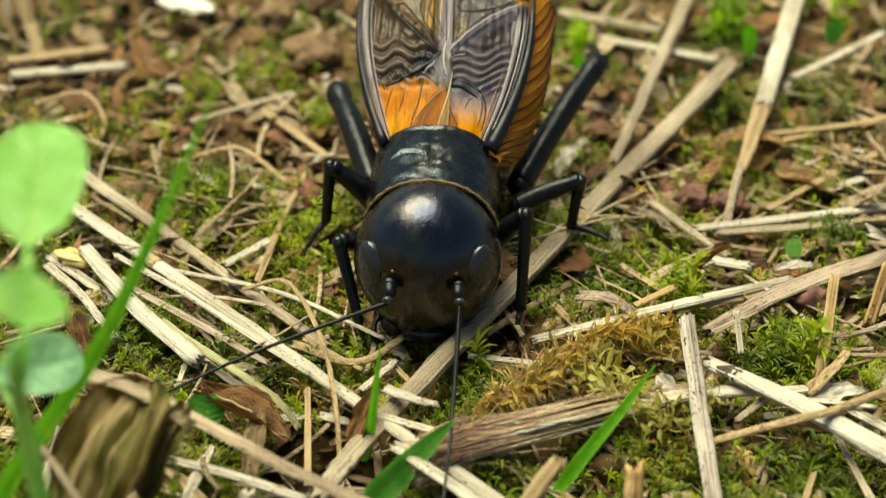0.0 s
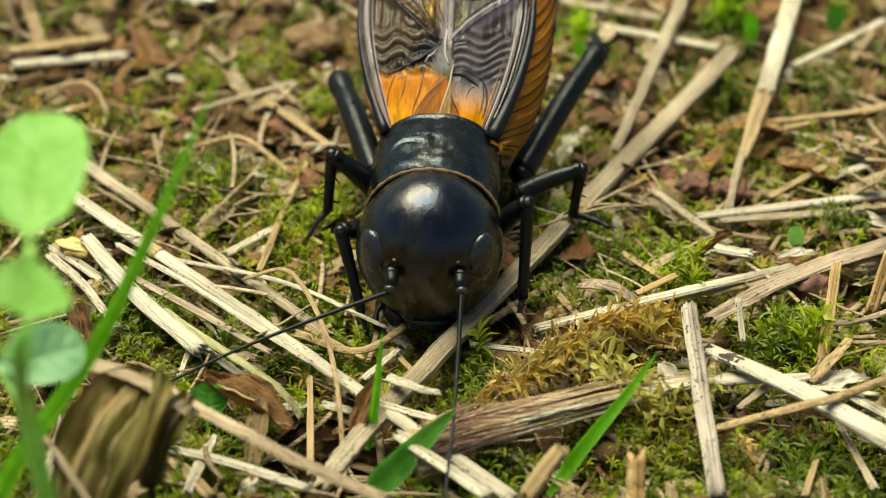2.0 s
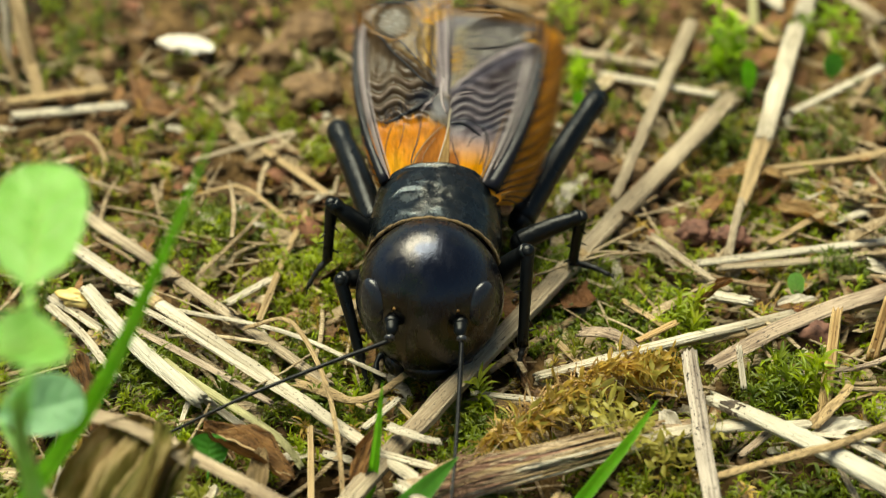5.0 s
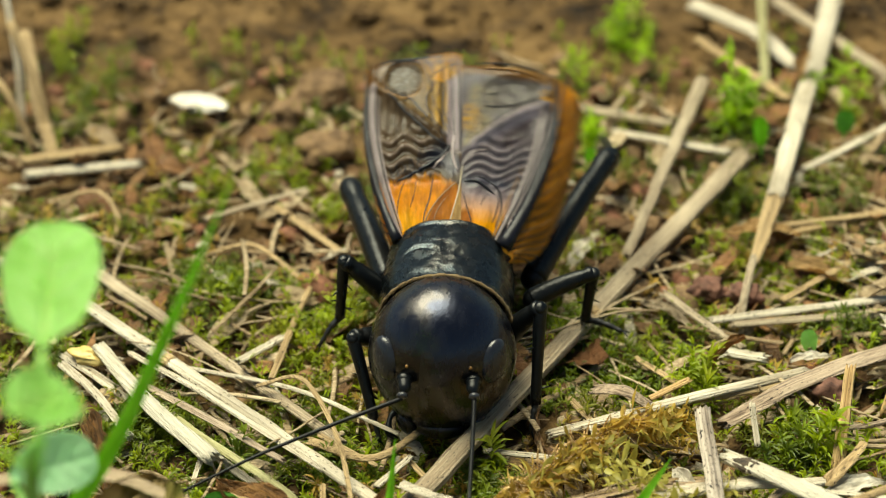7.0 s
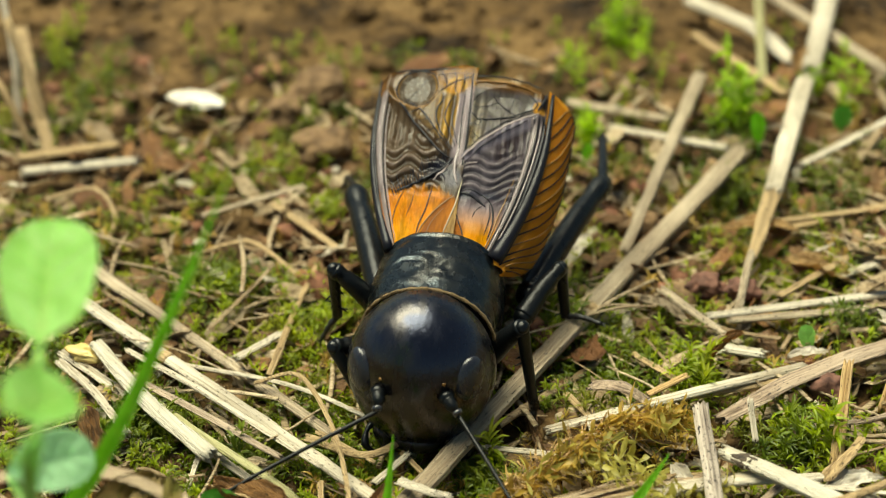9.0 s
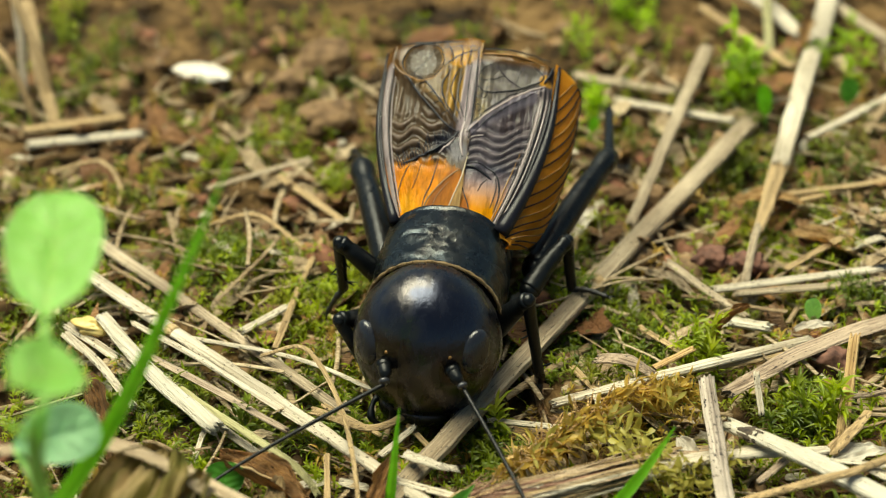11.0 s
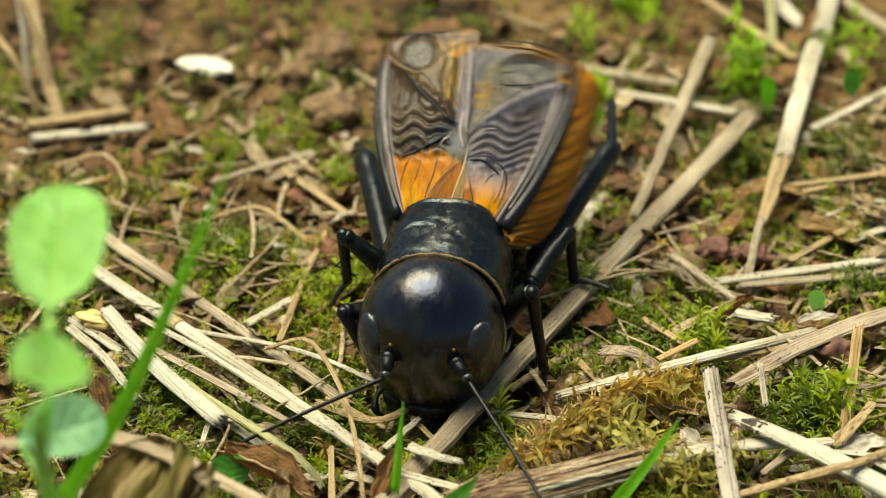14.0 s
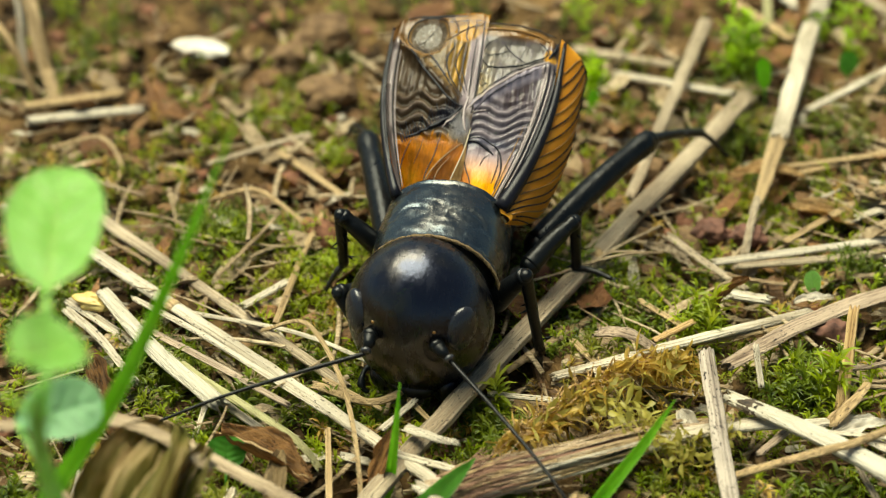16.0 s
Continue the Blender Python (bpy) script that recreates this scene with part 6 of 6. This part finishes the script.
chip("petal", "white dry petal lying on bare soil", "petal", (-14.3, 28.0, 0.75), (1.7, 0.85, 0.28), white_chip, -20, 23, 0.22)
straw("stub", [(12.5, 3.9, 0.7), (14.2, 3.4, 0.7)], 0.34, 0.32, straw_white, "short white bleached stem piece beside a leaf scrap")
dead_leaf("white leaf flake under the mouldy stem", (9.2, -5.2, 1.3), (9.9, -6.9, 0.6), 0.5, white_chip, 0.6, seed=22.0)
dead_leaf("white leaf flake behind a thick straw", (15.6, -6.3, 0.7), (18.2, -5.6, 0.7), 0.5, white_chip, 0.7, seed=23.0)
dead_leaf("white leaf flake on soil near the hind leg", (5.6, 11.4, 0.5), (6.9, 13.8, 0.6), 0.48, white_chip, 0.6, seed=24.0)
dead_leaf("pale flake resting on a straw", (15.3, 3.0, 0.8), (17.2, 3.4, 0.8), 0.35, white_chip, 0.6, seed=25.0)
chip("seed_pod", "small yellow seed pod by the seedling", "seed pod", (-16.9, 3.1, 1.4), (0.9, 0.4, 0.38), yellow_pod, -18, 7)
chip("clod", "reddish-brown soil clod behind a straw", "clod", (12.2, 9.7, 0.3), (0.9, 0.75, 0.65), red_clod, 0, 8)
chip("clod", "dark soil clod in the litter", "clod", (14.0, 9.0, 0.4), (0.8, 0.8, 0.6), red_clod, 0, 9)
chip("clod", "reddish-brown soil clod under the dead leaf", "clod", (16.9, 1.0, 0.4), (0.9, 0.8, 0.8), red_clod, 0, 10)
chip("clod", "tan soil clod on bare ground", "clod", (-7.6, 29.8, 0.3), (1.6, 1.5, 1.0), tan_clod, 0, 11)
chip("clod", "tan soil clod beside another", "clod", (-7.2, 23.2, 0.3), (1.7, 1.3, 0.9), tan_clod, 20, 12)
chip("clod", "yellowish soil clod with moss", "clod", (-9.4, 27.4, 0.2), (1.3, 1.0, 0.8), tan_clod, 40, 13)
chip("clod", "tan soil clod in the litter", "clod", (9.4, 15.2, 0.2), (1.0, 0.9, 0.7), tan_clod, 40, 14)


def sprout(label, base, tip, width, mat):
    """A tiny upright leaf on a short stalk."""
    ob = thing("sprout", label, "sprout", "tiny sprouts", base)
    mid = Vector(base).lerp(Vector(tip), 0.3)
    bm = bmesh.new()
    tube(bm, [Vector(), (mid - Vector(base)) * 0.5, mid - Vector(base)], [0.07, 0.06, 0.05], 6)
    part("stalk", bm, leaf_dark_green, ob)
    leaf(ob, "", mid, tip, width, (0, -1, 0.3), mat)
    return ob


sprout("tiny oval green sprout beside a straw", (16.6, 4.2, -0.2), (16.25, 4.35, 1.6), 0.36, leaf_green)
sprout("tiny round green sprout in dark soil", (21.2, 24.2, -0.2), (21.2, 24.2, 1.9), 0.5, leaf_dark_green)
sprout("narrow upright green sprout by a straw", (16.6, 22.5, -0.2), (16.3, 22.6, 2.5), 0.38, grass_green)
sprout("small toothed green leaf in the hollow", (-10.0, -8.2, 0.0), (-9.9, -7.2, 1.9), 0.8, leaf_dark_green)
sprout("small green leaf near the hind leg", (7.0, 21.4, -0.1), (7.3, 21.6, 1.3), 0.26, grass_green)

dead_leaf("small orange-brown dry leaf scrap at a straw joint", (19.7, 30.0, 0.8), (20.3, 31.5, 1.6), 0.6, straw_orange, 1.0, seed=31.0)


# ---- what moves ----
BODY = [(0.0, 0, 0, 0, 0), (7.6, 0, 0, 0, 0), (7.8, -0.2, -0.45, -0.05, -2.0), (8.0, -0.42, -0.9, -0.12, -4.2), (8.3, -0.6, -1.08, -0.17, -5.5),
        (14.1, -0.6, -1.08, -0.17, -5.5), (14.5, -0.38, -0.95, -0.15, -4.8), (15.0, -0.08, -1.1, -0.17, -6.0), (15.4, -0.65, -1.08, -0.17, -7.3), (16.0, -0.65, -1.08, -0.17, -7.3)]


def body_at(t):
    """The cricket's pose in millimetres at t seconds."""
    row = [float(np.interp(t, [b[0] for b in BODY], [b[k] for b in BODY])) for k in (1, 2, 3, 4)]
    return pose(START.translation.x + row[0], START.translation.y + row[1], row[2], 0, 0, -3.5 + row[3])


def set_at(place, turn=None):
    """A part's pose in its parent's space, from metres and a turn."""
    return Matrix.Translation(place) @ (turn.to_matrix().to_4x4() if turn else Matrix())


def leg_motion(thigh, shin, rows):
    """Rows of seconds, the knee's and the foot's place in the world; the thigh and shin swing to point there."""
    hip, knee = thigh.location.copy(), shin.location.copy()
    shin_way = None
    thigh_rows, shin_rows = [], []
    fine = []
    for (t0, k0, f0), (t1, k1, f1) in zip(rows, rows[1:]):
        still = k0 == k1 and f0 == f1 and body_at(t0) == body_at(t1)
        steps = 1 if still else max(1, min(6, round((t1 - t0) * 20)))
        fine += [(t0 + (t1 - t0) * i / steps, Vector(k0).lerp(k1, i / steps), Vector(f0).lerp(f1, i / steps)) for i in range(steps)]
    for t, knee_at, foot_at in fine + [rows[-1]]:
        here = body_at(t).inverted()
        k, f = here @ Vector(knee_at), here @ Vector(foot_at)
        turn = ((knee - hip) / MM).rotation_difference(k - hip / MM)
        reached = hip / MM + turn @ ((knee - hip) / MM)
        if shin_way is None:
            shin_way = f - reached
        thigh_rows.append((t, set_at(hip, turn)))
        shin_rows.append((t, set_at(reached * MM, shin_way.rotation_difference(f - reached))))
    walk(thigh, thigh_rows)
    walk(shin, shin_rows)


def planted(thigh, shin, foot):
    """A leg whose knee goes with the body while its foot stays where it stands."""
    knee = START @ (shin.location / MM)
    rows = [(t, tuple(body_at(t) @ START.inverted() @ knee), foot) for t, *_ in BODY]
    leg_motion(thigh, shin, rows)


def head_turn(t):
    return float(np.interp(t, [0, 15.0, 15.4, 16.0], [0, 0, -6.0, -6.0]))


def antenna_motion(antenna, way, rows):
    """Rows of seconds and the place in the world to which the antenna points."""
    root = antenna.location.copy()
    out = []
    for t, tip in rows:
        local = body_at(t).inverted() @ Vector(tip)
        local = (Matrix.Translation(head.location / MM) @ pose(0, 0, 0, 0, 0, head_turn(t))).inverted() @ local
        out.append((t, set_at(root, way.rotation_difference(local - root / MM))))
    walk(antenna, out)


# wing beats: (seconds, how far the wings stand open); between the chirps they lie closed
BEATS = [(0.0, 0), (0.13, 0), (0.167, 0.1), (0.2, 0.6), (0.233, 0.1), (0.267, 0), (0.833, 0), (0.867, 0.1), (0.9, 0.7), (0.933, 1.2), (0.967, 0.2), (1.0, 0), (1.067, 0.1), (1.1, 0.6),
         (1.133, 1.0), (1.2, 0), (1.733, 0), (1.767, 0.2), (1.8, 0.8), (1.833, 1.3), (1.9, 0), (2.633, 0), (2.667, 0.1), (2.7, 0.5), (2.733, 0.9), (2.8, 0), (2.933, 0.0), (2.967, 0.1),
         (3.0, 0.55), (3.033, 1.0), (3.1, 0), (3.433, 0), (3.467, 0.1), (3.5, 0.7), (3.533, 1.3), (3.6, 0.3), (3.667, 0.1), (3.7, 0.6), (3.733, 1.1), (3.8, 0.2), (3.9, 0.5), (3.967, 0.05), (4.0, 0),
         (4.5, 0), (4.567, 1.2), (4.633, 0), (4.9, 0), (4.967, 1.2), (5.033, 0), (5.5, 0), (5.567, 1.2), (5.633, 0), (6.2, 0), (6.3, 0.8), (6.4, 0), (6.467, 0.1), (6.5, 0.35), (6.533, 0.6),
         (6.633, 0), (6.933, 0), (6.967, 0.2), (7.0, 0.8), (7.033, 1.4), (7.1, 0.3), (7.167, 0.3), (7.2, 0.8), (7.233, 1.2), (7.333, 0), (7.6, 0), (7.7, 0.9), (7.8, 0.2), (7.9, 0.8), (7.967, 1.2),
         (8.0, 1.25), (8.033, 1.2), (8.1, 0.5), (8.2, 0), (8.3, 0.8), (8.433, 0), (8.633, 0), (8.7, 0.8), (8.8, 0), (10.0, 0), (10.1, 1.2), (10.2, 0), (10.6, 0), (10.7, 1.2), (10.8, 0),
         (11.3, 0), (11.4, 1.2), (11.5, 0), (11.733, 0.2), (11.8, 0.9), (11.9, 0), (11.967, 0.3), (12.0, 0.8), (12.033, 1.3), (12.1, 0), (12.2, 0), (12.3, 0.5), (12.4, 0.2), (12.467, 0.95), (12.5, 1.0),
         (12.533, 0.95), (12.633, 0), (13.4, 0), (13.467, 0.85), (13.5, 1.1), (13.533, 1.3), (13.633, 0), (13.933, 0.1), (13.967, 0.3), (14.0, 0.9), (14.033, 1.5), (14.1, 0.2), (14.267, 0.2), (14.3, 0.8),
         (14.333, 1.2), (14.433, 0), (14.633, 0), (14.7, 0.8), (14.767, 0), (14.867, 0.2), (14.9, 0.8), (14.933, 1.3), (14.967, 0.6), (15.0, 1.0), (15.033, 1.4), (15.1, 0), (15.233, 0),
         (15.3, 0.9), (15.4, 0), (16.0, 0)]


def motions():
    walk(cricket, [(t, Matrix.Translation(body_at(t).translation * MM) @ body_at(t).to_3x3().to_4x4()) for t, *_ in BODY])
    walk(head, [(t, Matrix.Translation(head.location) @ pose(0, 0, 0, 0, 0, head_turn(t))) for t in (0.0, 15.0, 15.4, 16.0)])
    for wing, wide, lift in ((wing_under, -6.8, 1.6), (wing_over, 2.8, 1.2)):
        spot = wing.location.copy()
        walk(wing, [(t, Matrix.Translation(spot) @ pose(0, 0, 0, lift * k, 0, wide * k)) for t, k in BEATS])
    planted(front_leg_a, front_leg_a_shin, (3.45, -0.6, 1.3))
    planted(front_leg_b, front_leg_b_shin, (-3.75, -1.0, 0.9))
    planted(mid_leg_b, mid_leg_b_shin, (-5.4, 4.4, 2.6))
    planted(hind_leg_b, hind_leg_b_shin, (-5.4, 17.0, 2.2))
    leg_motion(mid_leg_a, mid_leg_a_shin, [(0.0, (6.3, 5.0, 4.45), (6.0, 5.2, 1.2)), (7.7, (6.3, 5.0, 4.45), (6.0, 5.2, 1.2)), (7.9, (5.6, 4.6, 5.0), (6.8, 4.6, 3.0)),
                                           (8.2, (4.4, 4.72, 4.0), (5.2, 5.35, 1.7)), (14.6, (4.4, 4.72, 4.0), (5.2, 5.35, 1.7)), (15.2, (5.0, 4.7, 4.1), (5.4, 5.05, 1.7)), (16.0, (5.0, 4.7, 4.1), (5.4, 5.05, 1.7))])
    leg_motion(hind_leg_a, hind_leg_a_shin, [(0.0, (7.6, 14.0, 5.3), (7.8, 19.6, 2.4)), (7.6, (7.6, 14.0, 5.3), (7.8, 19.6, 2.4)), (8.3, (7.7, 13.5, 4.3), (7.9, 19.4, 3.0)),
                                             (14.6, (7.7, 13.5, 4.3), (7.9, 19.4, 3.0)), (14.8, (8.0, 13.0, 4.9), (9.8, 18.5, 3.6)), (14.9, (8.6, 12.4, 5.0), (11.4, 18.0, 2.6)),
                                             (15.0, (9.6, 11.7, 4.6), (13.9, 16.5, 1.0)), (15.2, (9.5, 11.7, 4.6), (13.8, 16.5, 1.0)), (16.0, (9.5, 11.7, 4.6), (13.8, 16.5, 1.0))])
    antenna_motion(*antennae[0], [(0.0, (-11.75, -6.79, 1.6)), (7.6, (-11.7, -6.9, 1.6)), (8.0, (-7.4, -5.7, 1.6)), (8.3, (-8.64, -5.1, 1.6)), (9.0, (-8.93, -6.2, 1.6)), (9.5, (-10.0, -7.7, 1.6)),
                                  (12.0, (-10.07, -7.7, 1.6)), (13.0, (-10.05, -7.1, 1.6)), (14.0, (-8.4, -4.9, 1.6)), (14.4, (-8.0, -6.4, 2.1)), (14.7, (-10.97, -4.35, 1.6)), (15.0, (-12.86, -5.6, 1.6)), (15.3, (-12.6, -5.6, 1.6)),
                                  (16.0, (-12.89, -5.74, 1.6))])
    antenna_motion(*antennae[1], [(0.0, (0.02, -13.4, 1.8)), (7.6, (0.02, -13.4, 1.8)), (8.0, (1.2, -9.6, 1.8)), (9.0, (1.95, -7.9, 1.8)), (9.5, (1.95, -8.2, 1.8)), (12.5, (2.2, -9.5, 1.8)),
                                  (14.1, (2.6, -9.6, 1.7)), (14.6, (3.55, -10.0, 1.6)), (15.5, (3.6, -10.7, 1.7)), (16.0, (3.75, -10.8, 1.6))])


motions()
